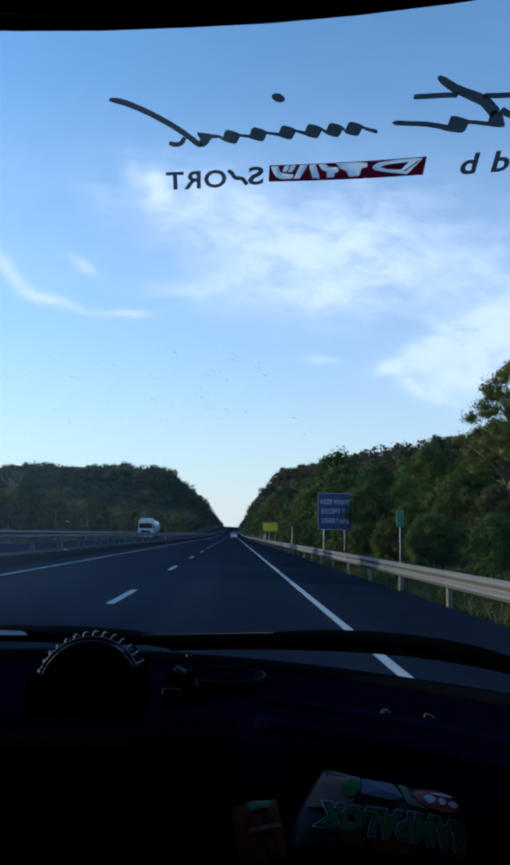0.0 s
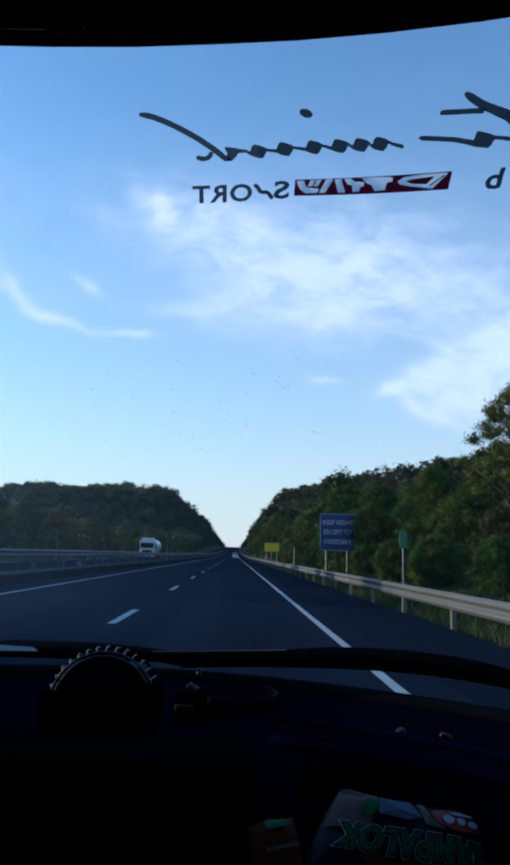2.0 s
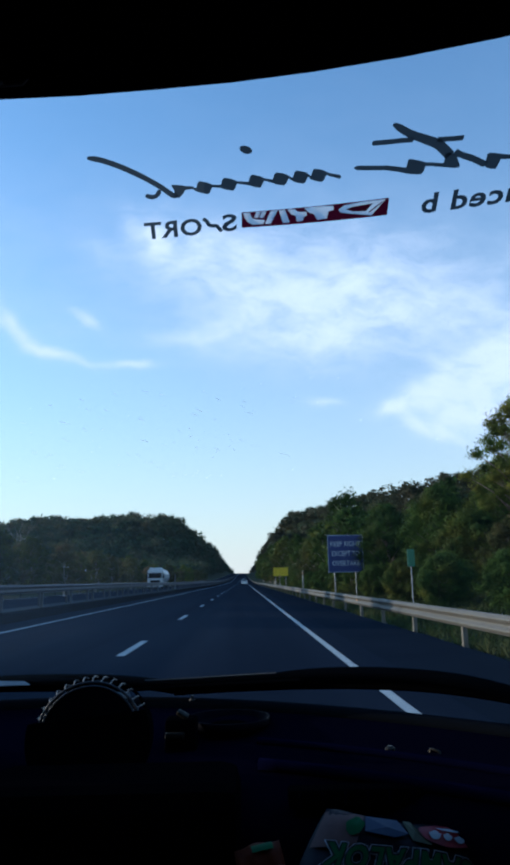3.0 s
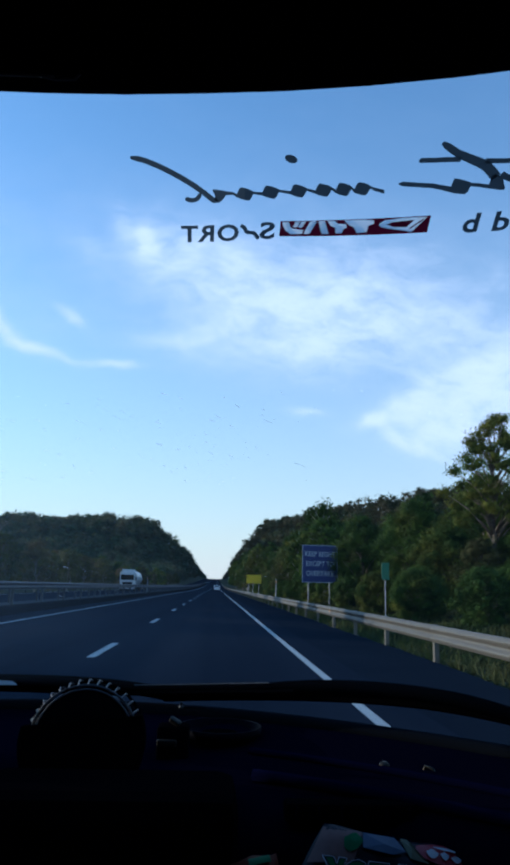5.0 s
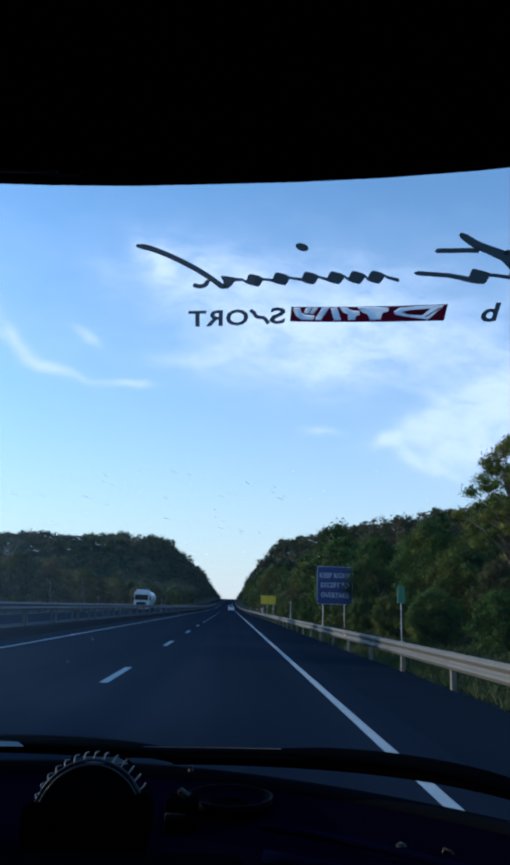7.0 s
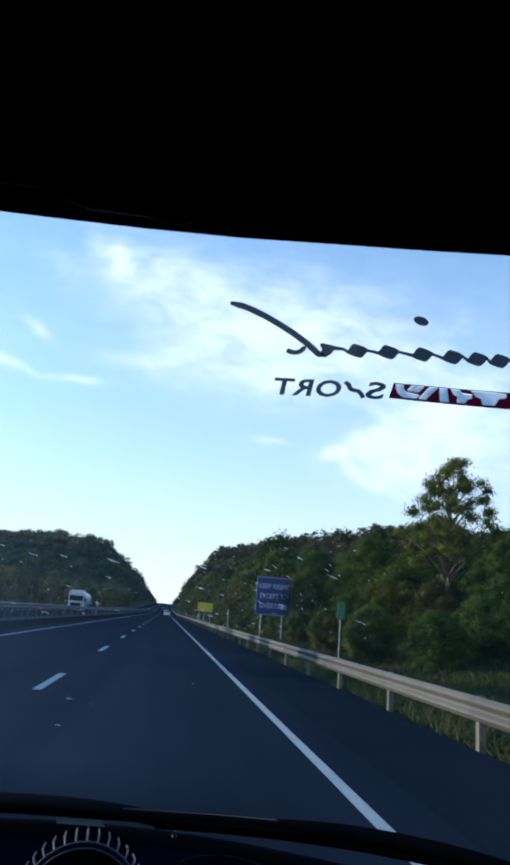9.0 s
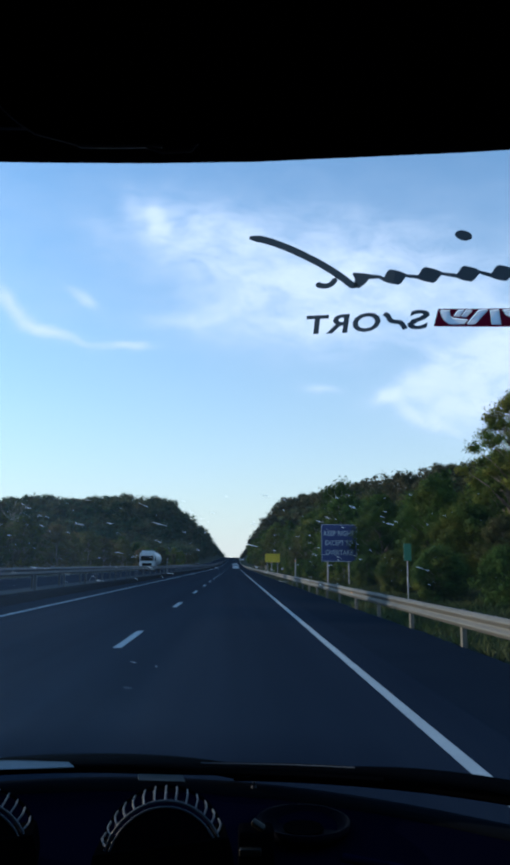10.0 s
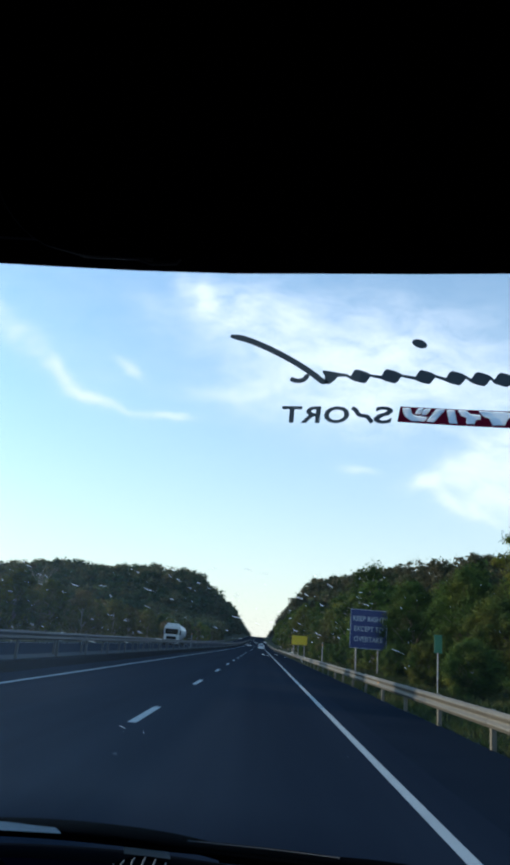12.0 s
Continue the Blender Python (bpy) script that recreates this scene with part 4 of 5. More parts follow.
# dashboard
DASH = ((0.0, 0.0), (-0.03, -0.006), (-0.14, -0.022), (-0.34, -0.050))
lines = [[base(x) + Vector((0, dy, dz)) for x in wide] for dy, dz in DASH]
for y, z in ((1.16, 0.905), (1.10, 0.885), (1.085, 0.86), (1.08, 0.80), (1.06, 0.785), (0.88, 0.782), (0.86, 0.795), (0.845, 0.79), (0.85, 0.70), (0.98, 0.45), (1.2, 0.34)):
    lines.append([Vector((x, min(y, base(x).y - 0.36 + (y - 1.16) * 0.4), z)) for x in wide])
part("dashboard", solid(loft(lines), 0.012), "dash", van, "moulded dashboard with an open tray, blue-black with painted cabin shade", smooth=True)
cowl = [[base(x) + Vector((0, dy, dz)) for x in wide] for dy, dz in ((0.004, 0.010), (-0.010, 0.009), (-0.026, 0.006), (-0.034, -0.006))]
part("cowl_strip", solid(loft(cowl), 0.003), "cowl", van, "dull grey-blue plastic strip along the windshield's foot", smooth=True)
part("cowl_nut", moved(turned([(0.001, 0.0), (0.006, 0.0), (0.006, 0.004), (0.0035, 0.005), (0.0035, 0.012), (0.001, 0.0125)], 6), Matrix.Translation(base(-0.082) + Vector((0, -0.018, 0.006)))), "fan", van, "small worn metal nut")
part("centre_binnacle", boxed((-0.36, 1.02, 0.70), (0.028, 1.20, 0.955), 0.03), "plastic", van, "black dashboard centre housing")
part("vent_trim", boxed((-0.012, -0.006, -0.005), (0.012, 0.006, 0.005), 0.004, pose(-0.082, 1.37, 0.992, 20, 25, -20)), "chrome", van, "worn chrome vent trim")
part("vent_stalk", boxed((-0.115, 1.36, 0.92), (-0.055, 1.41, 0.985), 0.008), "plastic", van)
part("switch", boxed((-0.018, -0.006, -0.006), (0.018, 0.006, 0.006), 0.003, pose(-0.095, 1.352, 0.958)), "chrome", van, "small pale switch")
vent = part("defroster_vent", boxed((0.10, 1.10, 0.90), (0.42, 1.135, 0.928), 0.006), "plastic", van)
for k in range(9):
    part("vent_slat", boxed((0.115 + k * 0.034, 1.096, 0.905), (0.119 + k * 0.034, 1.099, 0.924)), "dash", vent)
part("vent_knob", turned([(0.004, 0), (0.009, 0.003), (0.009, 0.014), (0.004, 0.018)], 14), "chrome", van, "small brass-tinted knob").location = (0.286, 1.255, 0.936)
# Ledges whose blue colour paints the bluish highlights along the dashboard.
for dy, dz, r in ((-0.215, -0.028, 0.007), (-0.335, -0.040, 0.010)):
    part("dash_ledge", tube([base(x) + Vector((0, dy, dz)) for x in np.linspace(0.06, 0.50, 14)], r, 8), "ledge", van, "dark moulded ledge with blue sheen painted in", smooth=True)
part("tray_handle", tube([(0.350, 1.245, 0.936), (0.354, 1.243, 0.950), (0.364, 1.238, 0.948), (0.374, 1.225, 0.932)], 0.0028, 8), "chrome", van, "small curved metal clip", smooth=True)

air_vent = part("air_vent", boxed((-0.66, 1.30, 0.90), (-0.46, 1.42, 0.958), 0.015), "plastic", van, "black dashboard air vent")
for k in range(5):
    part("vent_slat", tube([(-0.65, 1.298 + 0.004 * k, 0.912 + k * 0.010), (-0.56, 1.290 + 0.004 * k, 0.914 + k * 0.010), (-0.47, 1.298 + 0.004 * k, 0.912 + k * 0.010)], 0.0028, 6), "plastic", air_vent)

# sun visors and the bracket of the mirror
for x0, x1 in ((-1.05, -0.345), (-0.286, 0.42)):
    lines = []
    for q in np.linspace(0, 1, 22):
        inset = 0.05 * (1 - math.sqrt(max(0, 1 - (1 - min(1, 3 * q)) ** 2)))
        lines.append([header(x) + Vector((0, -0.039 - 0.15 * q, -0.008 + 0.062 * q)) for x in np.linspace(x0 + inset, x1 - inset, 12)])
    visor = part("sun_visor", solid(loft(lines), 0.014), "cloth", van, "folded sun visor darkened for cabin shade", smooth=True)
    # Pale bead at the corner only: the edge's highlight, put into shape and colour.
    part("visor_piping", tube([Vector(l[0]) + Vector((-0.002, 0.0, -0.009)) for l in lines[7::-1]] + [Vector(p) + Vector((0, 0.003, -0.009)) for p in lines[0][:2]], 0.0013, 5), "trim", visor, smooth=True)
loop = [header(-0.175) + Vector((dx, dy, dz)) for dx, dy, dz in ((-0.022, -0.06, 0.02), (-0.020, -0.04, -0.008), (-0.015, -0.037, -0.019), (-0.005, -0.037, -0.0215), (0.013, -0.037, -0.020), (0.020, -0.039, -0.012), (0.022, -0.06, 0.012))]
part("mirror_bracket", tube(loop, 0.0014, 6), "trim", van, "thin black bracket loop", smooth=True)


# wipers outside the glass
def curve_through(points, n=5):
    out = []
    P = [points[0]] + list(points) + [points[-1]]
    for i in range(1, len(P) - 2):
        for q in np.linspace(0, 1, n, endpoint=False):
            a, b, c, d = (np.array(p, float) for p in P[i - 1 : i + 3])
            out.append(tuple(0.5 * (2 * b + (c - a) * q + (2 * a - 5 * b + 4 * c - d) * q * q + (3 * b - a - 3 * c + d) * q ** 3)))
    return out + [tuple(points[-1])]


def wiper(line, thick, arm):
    """A blade in its holder, and the arm that presses it on the glass."""
    along = curve_through(line)
    k = len(along) - 1
    pts = [shield(x, v, 0.020) for x, v in along]
    w = part("wiper", tube(pts, [thick * min(1.0, 0.5 + 5 * i / k, 0.5 + 5 * (k - i) / k) for i in range(k + 1)], 8), "rubber", van, "black windshield wiper", smooth=True)
    part("wiper_blade", tube([p - Vector((0, 0.008, 0.010)) for p in pts], 0.005, 5), "rubber", w)
    # The blade's thin highlight, modelled as a lighter grey line.
    part("wiper_spine", tube([p + Vector((0, -0.004, thick * 0.8)) for p in pts[2:-2]], 0.0017, 5), "dull", w, "grey line painting the highlight along the blade's spine")
    along = curve_through(arm)
    part("wiper_arm", tube([shield(x, v, 0.022) for x, v in along], [0.009 + 0.006 * i / (len(along) - 1) for i in range(len(along))], 8), "rubber", w, smooth=True)
    return w


wiper([(-1.12, 0.950), (-0.80, 0.954), (-0.53, 0.958), (-0.30, 0.967), (-0.17, 0.962), (0.0, 0.942), (0.15, 0.918)], 0.0085, [(-0.62, 0.948), (-0.45, 0.946), (-0.25, 0.958), (-0.10, 0.985)])
wiper([(-0.122, 0.980), (0.03, 0.958), (0.15, 0.940), (0.27, 0.925), (0.378, 0.919), (0.478, 0.927), (0.56, 0.945)], 0.0105, [(0.10, 0.932), (0.20, 0.910), (0.32, 0.901), (0.44, 0.912), (0.56, 0.955)])


# ---- decals on the glass, to be read from outside ----
def sticker(x, v, out=0.0):
    """A place on the sticker sheet, which was stuck on a little askew."""
    return shield(x, v - 0.019 * (x + 0.06), out)


oval = [(0.0445 + 0.0065 * math.cos(a), 0.0565 + 0.0032 * math.sin(a) + 0.0016 * math.cos(a)) for a in np.linspace(0, 2 * math.pi, 18, endpoint=False)]
decal = part("windshield_decal", ([sticker(x, v, -0.0035) for x, v in oval], [tuple(range(18))]), "decal", van, "dark vinyl script and word decal seen mirrored")


def on_glass(points, out=-0.003):
    return [sticker(x, v, out) for x, v in points]


LONG = 1.28                                # metres of glass from upper edge to foot


def ribbon(points, width, name="stroke", ends=(0.5, 0.4), n=5, swell=None):
    pts = curve_through(points, n)
    k = len(pts)
    flat = [np.array((x, v * LONG)) for x, v in pts]
    L, R = [], []
    for i, p in enumerate(flat):
        d = flat[min(i + 1, k - 1)] - flat[max(i - 1, 0)]
        d = d / (np.linalg.norm(d) + 1e-9)
        q = i / (k - 1)
        w = width * min(1.0, ends[0] + q * 6, ends[1] + (1 - q) * 6) / 2
        if swell:
            w *= swell(q)
        nrm = np.array((-d[1], d[0])) * w
        L.append(p + nrm)
        R.append(p - nrm)
    vs = [sticker(p[0], p[1] / LONG, -0.0035) for p in L] + [sticker(p[0], p[1] / LONG, -0.0035) for p in R]
    fs = [(i, i + 1, k + i + 1, k + i) for i in range(k - 1)]
    part(name, (vs, fs), "decal", decal)


ribbon([(-0.1208, 0.0504), (-0.1063, 0.0530), (-0.0870, 0.0596), (-0.0674, 0.0682), (-0.0523, 0.0761), (-0.0421, 0.0823), (-0.0344, 0.0874), (-0.0295, 0.0880)], 0.0058)
ribbon([(-0.0643, 0.0851), (-0.0576, 0.0869), (-0.0516, 0.0857), (-0.0483, 0.0815)], 0.005)


def script(points):
    """A flowing stroke given by its places along, with its upper and lower edge at each."""
    vs = on_glass([(x, a) for x, a, b in points] + [(x, b) for x, a, b in points], -0.0035)
    k = len(points)
    part("stroke", (vs, [(i, i + 1, k + i + 1, k + i) for i in range(k - 1)]), "decal", decal)


LOBE = ((-0.0085, -0.0001, 0.0027), (-0.0066, -0.0046, 0.0034), (-0.0045, -0.0057, 0.0042), (0.0, -0.0048, 0.0054), (0.0045, -0.0036, 0.0061), (0.0064, -0.0028, 0.0048), (0.0088, -0.0016, 0.0006))


def lobes(*centres):
    """Slanting flags in a row: places and how long each is."""
    return [(x + d * k, v + a, v + b) for x, v, k in centres for d, a, b in LOBE]


script([(-0.0352, 0.0783, 0.0799), (-0.0330, 0.0783, 0.0826), (-0.0322, 0.0784, 0.0896), (-0.0278, 0.0790, 0.0900), (-0.0238, 0.0796, 0.0872), (-0.0210, 0.0803, 0.0838), (-0.0130, 0.0814, 0.0838)]
       + lobes((-0.0006, 0.0834, 1.0), (0.0263, 0.0828, 1.0), (0.0551, 0.0830, 0.95), (0.0804, 0.0837, 0.95), (0.1006, 0.0844, 0.9), (0.1190, 0.0851, 0.9))
       + [(0.1304, 0.0850, 0.0876), (0.1403, 0.0876, 0.0908), (0.1415, 0.0890, 0.0906)])
script([(0.1535, 0.0834, 0.0842), (0.1570, 0.0824, 0.0862), (0.1641, 0.0834, 0.0872), (0.1855, 0.0864, 0.0903), (0.1963, 0.0890, 0.0931), (0.2035, 0.0908, 0.0955), (0.2046, 0.0844, 0.0958), (0.2080, 0.0848, 0.0968),
        (0.2150, 0.0870, 0.0982), (0.2182, 0.0882, 0.0986), (0.2202, 0.0890, 0.0970), (0.2215, 0.0896, 0.0926), (0.2267, 0.0904, 0.0934), (0.2376, 0.0928, 0.0960), (0.2384, 0.0858, 0.0962), (0.2410, 0.0850, 0.0968),
        (0.2450, 0.0866, 0.0978), (0.2490, 0.0900, 0.0986), (0.2528, 0.0968, 0.0988)])
ribbon([(0.1684, 0.0665), (0.1823, 0.0676), (0.1960, 0.0685), (0.2066, 0.0696)], 0.0050, ends=(0.6, 1.0))
ribbon([(0.2284, 0.0730), (0.2370, 0.0741), (0.2450, 0.0750), (0.2516, 0.0756)], 0.0050, ends=(1.0, 0.8))
ribbon([(0.1863, 0.0545), (0.2018, 0.0640), (0.2178, 0.0712), (0.2290, 0.0764), (0.2362, 0.0820), (0.2422, 0.0876)], 0.0088, ends=(0.5, 0.9), swell=lambda q: 0.66 + 0.34 * min(1.0, q * 2.0))
ribbon([(0.2460, 0.0852), (0.2514, 0.0884), (0.2638, 0.0940), (0.2760, 0.1008)], 0.0058, ends=(0.9, 0.9))
script([(0.2755, 0.0926, 0.1018), (0.2775, 0.0918, 0.1036), (0.2810, 0.0926, 0.1050), (0.2860, 0.0940, 0.1060), (0.2885, 0.0948, 0.0990), (0.296, 0.0968, 0.1002), (0.308, 0.0985, 0.1018)])


def glass_word(text, x_from, x_to, v_top, v_low, name, slant=0.0):
    """A word that is read from outside: from inside it runs from x_to back to x_from."""
    vs, fs = lettering(text, 0.0, 0.026, 1.08)
    w = max(v[0] for v in vs)
    h = max(v[1] for v in vs)
    out = []
    for a, b, _ in vs:
        q = a / w
        x = x_to + (x_from - x_to) * q
        out.append(sticker(x, v_low + (v_top - v_low) * b / h + slant * (x - x_from), -0.0035))
    part(name, (out, fs), "decal", decal)


glass_word("ORT", -0.0695, -0.0045, 0.109, 0.1240, "word", 0.012)
glass_word("S", 0.0175, 0.0345, 0.109, 0.1240, "word", 0.012)
ribbon([(-0.0035, 0.1112), (0.0005, 0.1135), (0.003, 0.1170), (0.007, 0.1182), (0.011, 0.1186), (0.0135, 0.1205), (0.017, 0.1243)], 0.0042, "word", ends=(0.8, 0.9))
glass_word("uced b", 0.224, 0.316, 0.1155, 0.1320, "word", 0.050)


def on_box(a, b):
    """A place in the maroon box: a across, b down, both 0 to 1."""
    x = 0.0395 + a * 0.152
    return (x, 0.109 + 0.005 * a + b * (0.0140 + 0.001 * a))


def patch(points, mat, out, name):
    part(name, (on_glass([on_box(a, b) for a, b in points], out), [tuple(range(len(points)))]), mat, decal)


rim = [(q, 0.0) for q in np.linspace(0, 1, 7)] + [(q, 1.0) for q in np.linspace(1, 0, 7)]
MARKS = ([(0.013, 0.07), (0.060, 0.07), (0.073, 0.39), (0.093, 0.51), (0.166, 0.59), (0.155, 0.82), (0.078, 0.83), (0.041, 0.60), (0.020, 0.30)],
         [(0.104, 0.06), (0.135, 0.05), (0.119, 0.39), (0.090, 0.38)], [(0.145, 0.05), (0.176, 0.05), (0.155, 0.42), (0.127, 0.40)],
         [(0.207, 0.05), (0.254, 0.04), (0.210, 0.83), (0.168, 0.82)], [(0.264, 0.06), (0.308, 0.05), (0.344, 0.84), (0.295, 0.84)],
         [(0.326, 0.05), (0.373, 0.05), (0.399, 0.24), (0.456, 0.28), (0.461, 0.49), (0.440, 0.57), (0.435, 0.81), (0.391, 0.82), (0.383, 0.44), (0.352, 0.35)],
         [(0.440, 0.05), (0.565, 0.05), (0.637, 0.10), (0.642, 0.30), (0.606, 0.38), (0.600, 0.79), (0.534, 0.83), (0.508, 0.45), (0.475, 0.33)],
         [(0.674, 0.36), (0.710, 0.14), (0.824, 0.05), (0.975, 0.06), (0.896, 0.90), (0.870, 0.84), (0.762, 0.67), (0.689, 0.52)])
bm = bmesh.new()
for loop_points in (rim, *MARKS):
    made = [bm.verts.new((a, b, 0)) for a, b in loop_points]
    for i, p in enumerate(made):
        bm.edges.new((p, made[(i + 1) % len(made)]))
bmesh.ops.triangle_fill(bm, use_beauty=True, use_dissolve=False, edges=bm.edges[:])
for p in bm.verts:
    p.co = sticker(*on_box(p.co.x, p.co.y), -0.003)
part("box", bm, "maroon", decal, "maroon box with cut-out shapes")
for pts in MARKS:
    patch(pts, "clear", -0.0042, "mark")
patch([(0.720, 0.34), (0.762, 0.22), (0.896, 0.15), (0.855, 0.57), (0.772, 0.51)], "maroon", -0.0052, "mark")
patch([(0.950, 0.12), (0.958, 0.15), (0.882, 0.68), (0.872, 0.64)], "maroon", -0.0052, "mark")

# dried spots and scratches on the glass
rs = np.random.default_rng(14)
spots = []
for k in range(400):
    x, v = rs.uniform(-1.0, 0.12 if k % 3 else 0.45), rs.uniform(0.30, 0.44) if k % 25 else rs.uniform(0.50, 0.74)
    long = k % 3 > 0 and v < 0.74
    size, ratio, turn = rs.uniform(0.00018, 0.00045), rs.choice((5, 8, 13)) if long else rs.choice((1, 1.3, 2)), rs.uniform(0.2, 0.7)
    c, s = math.cos(turn), math.sin(turn)
    q = [(math.cos(a) * size * ratio, math.sin(a) * size) for a in np.linspace(0, 2 * math.pi, 8, endpoint=False)]
    spots.append((on_glass([(x + c * a - s * b, v + (s * a + c * b) / LONG) for a, b in q], 0.0065), [tuple(range(8))]))
tagged(part("glass_spots", joined(spots), "speck", van), "pale dried specks on the windshield", kind="stuff")


# ---- loose things on the dashboard ----
def dash_fan(x, y, z):
    f = thing("dashboard_fan", "small round dashboard fan with a ribbed grey cage", "fan", "dashboard fans", at=(x, y, z))
    R = 0.095
    f.rotation_euler = (radians(-8), 0, radians(4))
    ring = lambda r, yy, t: tube([(r * math.cos(a), yy, 0.105 + r * math.sin(a)) for a in np.linspace(0, 2 * math.pi, 49)], t, 6, False)
    part("front_ring", ring(R * 0.93, -0.035, 0.0024), "fan", f, smooth=True)
    part("inner_ring", ring(R * 0.86, -0.042, 0.0018), "fan", f, smooth=True)
    part("back_ring", ring(R * 1.02, 0.05, 0.003), "plastic", f, smooth=True)
    first_rib = None
    for k in range(36):
        a = 2 * math.pi * k / 36
        if first_rib is None:
            first_rib = part("rib", tube([(R * 0.93, -0.036, 0), (R * 1.0, -0.018, 0), (R * 1.03, 0.0, 0), (R * 1.02, 0.05, 0)], 0.0016, 5), "fan", f)
            rib = first_rib
        else:
            rib = new("rib", first_rib.data)
            rib.parent = f
        rib.location, rib.rotation_euler = (0, 0, 0.105), (0, -a, 0)
    part("motor", moved(turned([(0.02, -0.03), (0.038, -0.02), (0.04, 0.05), (0.025, 0.075)], 20, "y"), pose(0, 0, 0.105)), "plastic", f, smooth=True)
    part("front_cap", moved(turned([(0.01, -0.048), (R * 0.80, -0.044), (R * 0.85, -0.038), (R * 0.8, -0.030)], 32, "y"), pose(0, 0, 0.105)), "plastic", f, smooth=True)
    # Added black cover that stands in for the shade on the cage's lower half.
    rim_line = [(R * 1.07 * math.cos(a), 0.105 + R * 1.07 * math.sin(a)) for a in np.linspace(radians(24), radians(-194), 30)]
    k = len(rim_line)
    part("lower_shroud", ([(x, -0.056, z) for x, z in rim_line] + [(x, 0.055, z) for x, z in rim_line], [tuple(range(k)), tuple(range(2 * k - 1, k - 1, -1))] + [((i + 1) % k, i, k + i, k + (i + 1) % k) for i in range(k)]), "rubber", f, "added black shroud imitating shade over the lower half")
    part("stand", tube([(0, 0.02, 0.02), (0, 0.02, 0.0), (0, 0.01, -0.004)], [0.014, 0.016, 0.03], 14), "plastic", f, smooth=True)
    return f


fan = dash_fan(-0.226, 1.237, 0.876)
copy_thing(fan, pose(-0.52, 1.26, 0.868, -8, 0, 12))

d = thing("round_tray", "shallow round dark plastic tray on the dashboard", "tray", at=(0.003, 1.47, 0.947))
d.scale = (1.2, 1.2, 1.0)
part("bowl", turned([(0.002, 0.004), (0.050, 0.004), (0.062, 0.012), (0.066, 0.022), (0.070, 0.022), (0.068, 0.008), (0.058, 0.0), (0.002, 0.0)], 36, cap=False), "dish", d, smooth=True)
part("pad", turned([(0.002, 0.006), (0.03, 0.006), (0.03, 0.009), (0.002, 0.009)], 24, cap=False), "rubber", d)

def paper_card(label, corners):
    """A thin sheet lying on the windshield's foot: places along it, then metres behind and above."""
    card = thing("paper_card", label, "paper")
    sheet = [base(x) + Vector((0, dy, dz)) for x, dy, dz in corners]
    part("sheet", (sheet + [p - Vector((0, 0, 0.001)) for p in sheet], [(0, 1, 2, 3), (7, 6, 5, 4), (0, 4, 5, 1), (1, 5, 6, 2), (2, 6, 7, 3), (3, 7, 4, 0)]), "card", card)


paper_card("white paper card leaning at the windshield's foot", ((-0.625, -0.042, 0.068), (-0.475, -0.042, 0.066), (-0.440, -0.070, 0.050), (-0.595, -0.070, 0.052)))
paper_card("small creased white paper slip behind the round fan", ((-0.322, -0.006, 0.030), (-0.232, -0.008, 0.026), (-0.222, -0.022, 0.012), (-0.318, -0.022, 0.012)))


def pillow(width, height, thick, seed, nx=26, nz=16, skew=0.0):
    """A filled foil bag, standing: crimped ends, puffed middle, creases."""
    vs = []
    for side in (-1, 1):
        for j in range(nz + 1):
            for i in range(nx + 1):
                u, w = i / nx * 2 - 1, j / nz * 2 - 1
                puff = max(0.0, (1 - u ** 4) * (1 - w ** 4)) ** 0.6
                crease = noise.noise(Vector((u * 3 + seed, w * 3, side * 2))) * 0.35 + noise.noise(Vector((u * 8, w * 8 + seed, side))) * 0.15
                vs.append((u * width / 2 * (1 - 0.04 * w * w) - skew * (1 - w) * (1 - u), side * thick / 2 * puff * (1 + crease) + 0.001 * side, w * height / 2 * (1 - 0.05 * math.sin(u * 4 + seed))))
    k = nx + 1
    fs = []
    for o in (0, 1):
        for j in range(nz):
            for i in range(nx):
                q = [o * k * (nz + 1) + a for a in (j * k + i, j * k + i + 1, (j + 1) * k + i + 1, (j + 1) * k + i)]
                fs.append(tuple(q) if o == 0 else tuple(q[::-1]))
    return vs, fs


def bag_front(u, w, width, height, thick, lift, skew=0.013):
    """A place on the bag's front, u and w from -1 to 1."""
    puff = max(0.0, (1 - u ** 4) * (1 - w ** 4)) ** 0.6
    return (u * width / 2 - skew * (1 - w) * (1 - u), -thick / 2 * puff * 1.25 - lift, w * height / 2)


W, H, T = 0.218, 0.120, 0.045
snack = thing("snack_bag", "crumpled snack bag with green lettering lying upside down", "snack bag", at=(0.248, 1.026, 0.846))
snack.rotation_euler = (radians(-35), radians(9), radians(0))
part("pouch", pillow(W, H, T, 2.0, skew=0.013), "bag", snack, smooth=True)
seal_vs = [bag_front(u, w, W, H, T, 0.001) for w in np.linspace(0.10, 0.95, 8) for u in np.linspace(-0.97, -0.48, 6)]
part("print_panel", (seal_vs, [(j * 6 + i, j * 6 + i + 1, j * 6 + i + 7, j * 6 + i + 6) for j in range(7) for i in range(5)]), "peach", snack, smooth=True)
def print_on(points, mat, name, lift):
    """A printed patch on the bag's front: a fan of faces round its middle."""
    k = len(points)
    mid = (sum(p[0] for p in points) / k, sum(p[1] for p in points) / k)
    part(name, ([bag_front(*mid, W, H, T, lift)] + [bag_front(u, w, W, H, T, lift) for u, w in points], [(0, 1 + i, 1 + (i + 1) % k) for i in range(k)]), mat, snack)


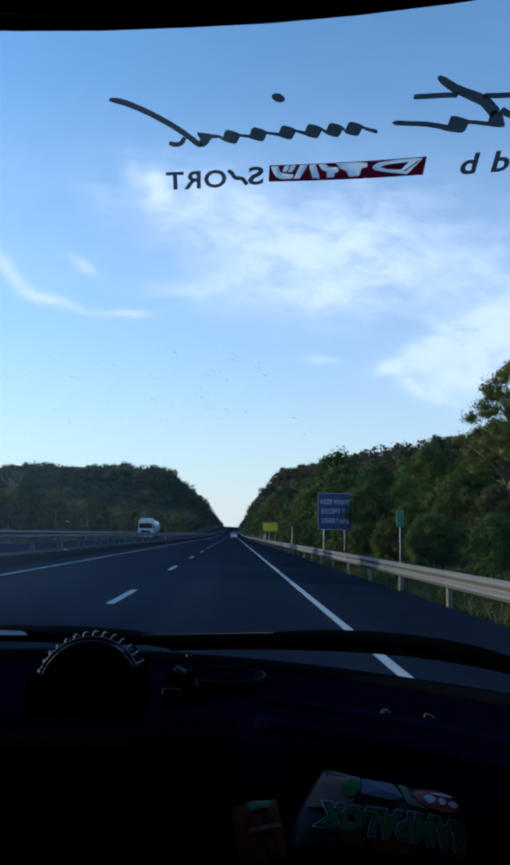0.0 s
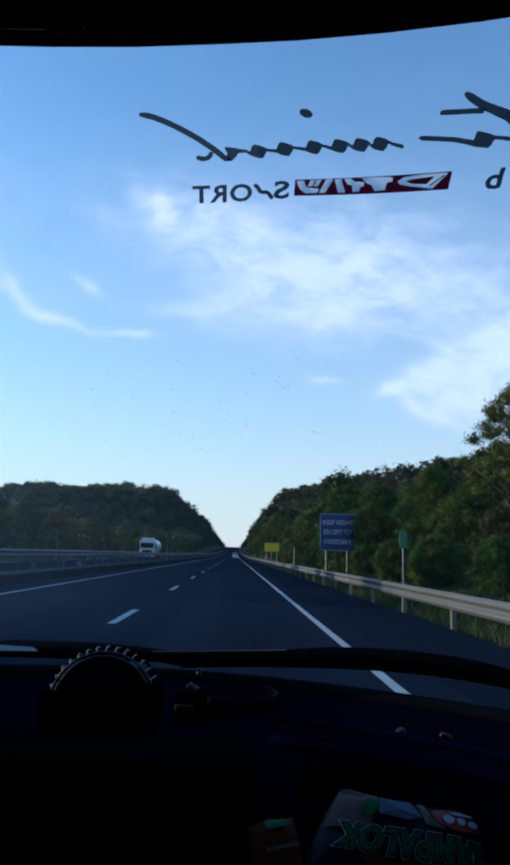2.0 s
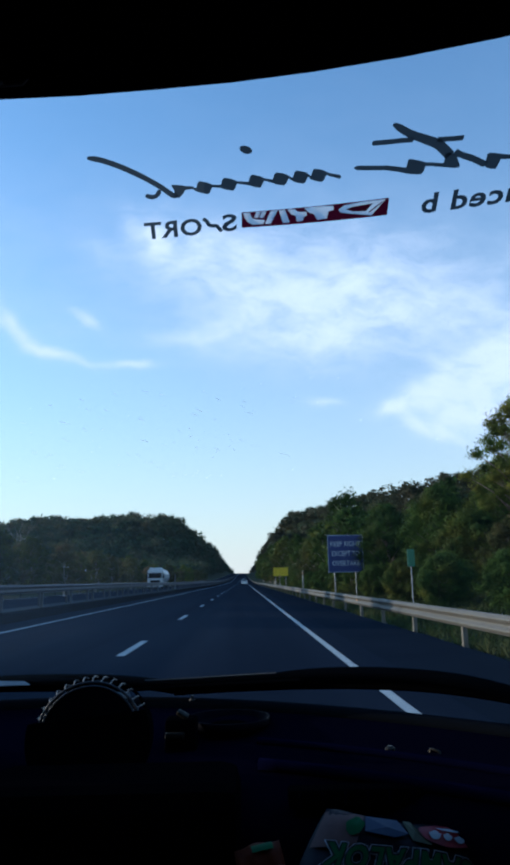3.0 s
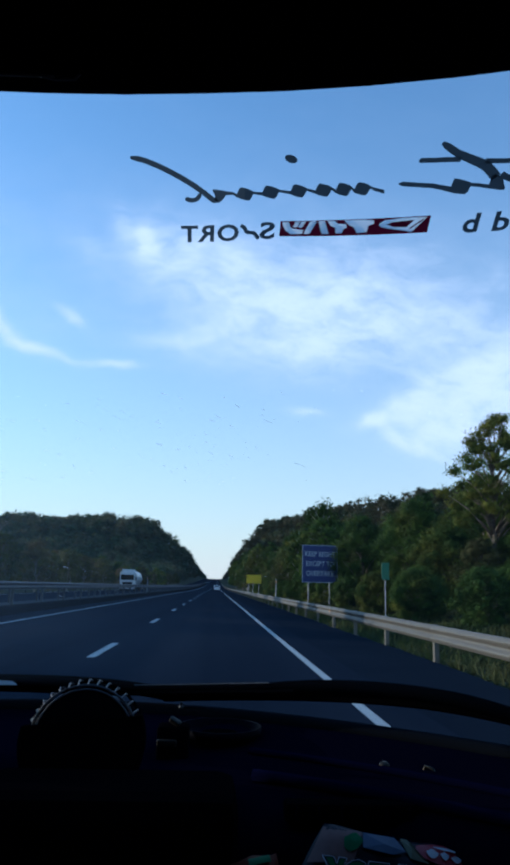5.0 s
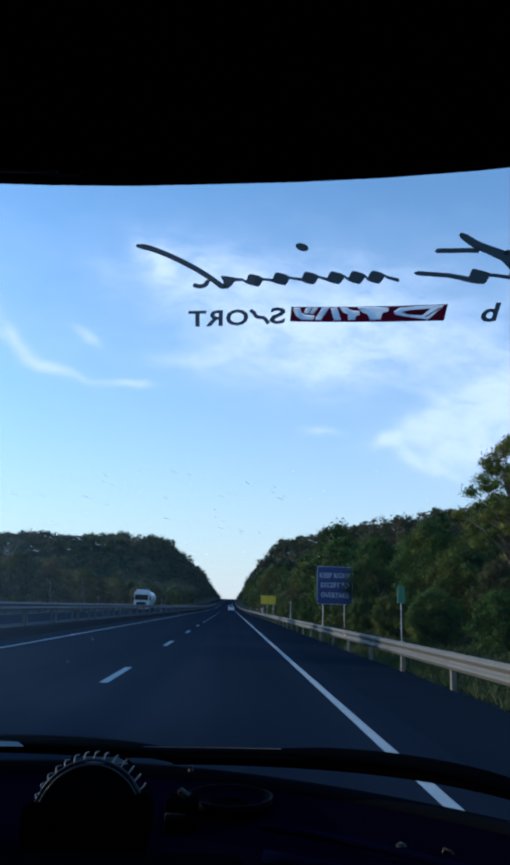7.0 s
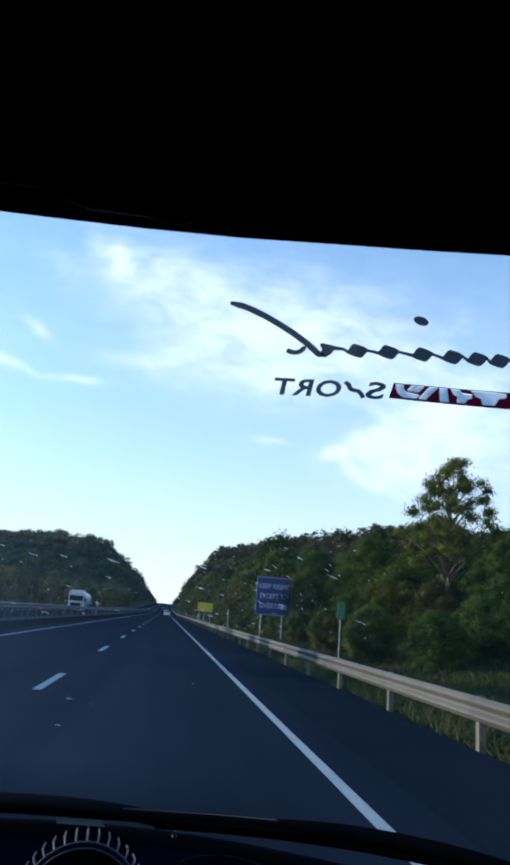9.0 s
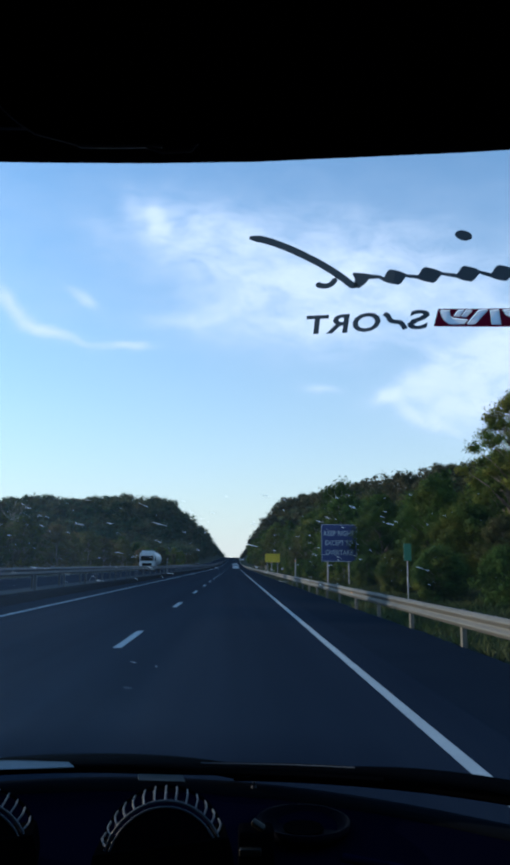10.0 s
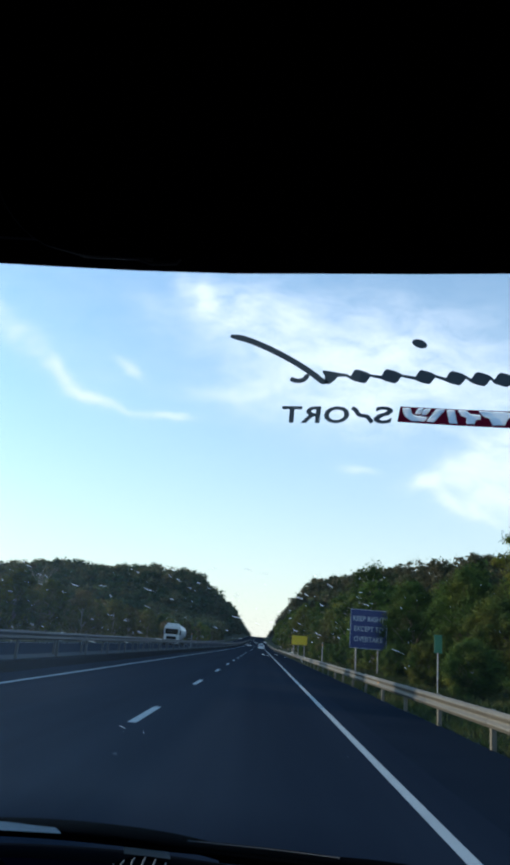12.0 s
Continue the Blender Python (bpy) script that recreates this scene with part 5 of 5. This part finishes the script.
def blob(cu, cw, ru, rw, k=20, rough=0.0):
    return [(cu + ru * math.cos(a) * (1 + rough * math.sin(5 * a)), cw + rw * math.sin(a) * (1 + rough * math.cos(4 * a))) for a in np.linspace(0, 2 * math.pi, k, endpoint=False)]


print_on([(-0.46, 0.92), (-0.05, 0.93), (0.10, 0.60), (-0.05, 0.48), (-0.42, 0.52)], "skyprint", "sky_print", 0.0015)
print_on([(0.02, 0.93), (0.12, 0.94), (0.40, 0.42), (0.16, 0.46)], "olive", "field_print", 0.0018)
print_on(blob(0.58, 0.70, 0.36, 0.25, 28, 0.06), "red", "emblem", 0.003)
for cu, cw, ru, rw in ((0.42, 0.66, 0.075, 0.10), (0.58, 0.66, 0.055, 0.085), (0.73, 0.64, 0.065, 0.075), (0.60, 0.83, 0.16, 0.035)):
    print_on(blob(cu, cw, ru, rw, 14, 0.15), "white", "emblem_mark", 0.0045)
print_on(blob(-0.56, 0.62, 0.11, 0.22, 18, 0.1), "green", "leaf_print", 0.003)
print_on(blob(0.05, -0.50, 0.22, 0.14, 18, 0.2), "orange", "fruit_print", 0.002)
print_on(blob(-0.35, -0.45, 0.14, 0.14, 18, 0.2), "orange", "fruit_print", 0.002)
for off, mat, lift, name in ((0.11, "white", 0.0030, "letter_outline"), (0.085, "bag", 0.0040, "letter_shadow"), (0.03, "green", 0.0052, "lettering")):
    vs, fs = lettering("SAMPALOK", 0.0, off, 1.12)
    w = max(v[0] for v in lettering("SAMPALOK", 0.0, 0.0, 1.12)[0])
    part(name, ([bag_front(0.87 - 1.64 * a / w, 0.20 + 0.04 * math.sin(5.5 * a / w) - (0.66 + 0.14 * (1 - a / w)) * b, W, H, T, lift) for a, b, _ in vs], fs), mat, snack)

small = thing("candy_wrapper", "small orange and green candy wrapper on the tray", "wrapper", at=(0.058, 1.0, 0.846))
small.rotation_euler = (radians(-30), radians(-8), radians(10))
part("pouch", pillow(0.066, 0.085, 0.03, 5.0, 14, 12), "orange", small, smooth=True)
vs = [bag_front(u, w, 0.066, 0.085, 0.03, 0.002, 0.0) for w in np.linspace(0.72, 0.95, 5) for u in np.linspace(-0.3, 0.6, 7)]
part("print_panel", (vs, [(j * 7 + i, j * 7 + i + 1, j * 7 + i + 8, j * 7 + i + 7) for j in range(4) for i in range(6)]), "green", small, smooth=True)
vs = [bag_front(u, w, 0.066, 0.085, 0.03, 0.003, 0.0) for w in np.linspace(0.10, 0.22, 3) for u in np.linspace(-0.5, 0.95, 9)]
part("crimp", (vs, [(j * 9 + i, j * 9 + i + 1, j * 9 + i + 10, j * 9 + i + 9) for j in range(2) for i in range(8)]), "peach", small, "pale crimped seal", smooth=True)
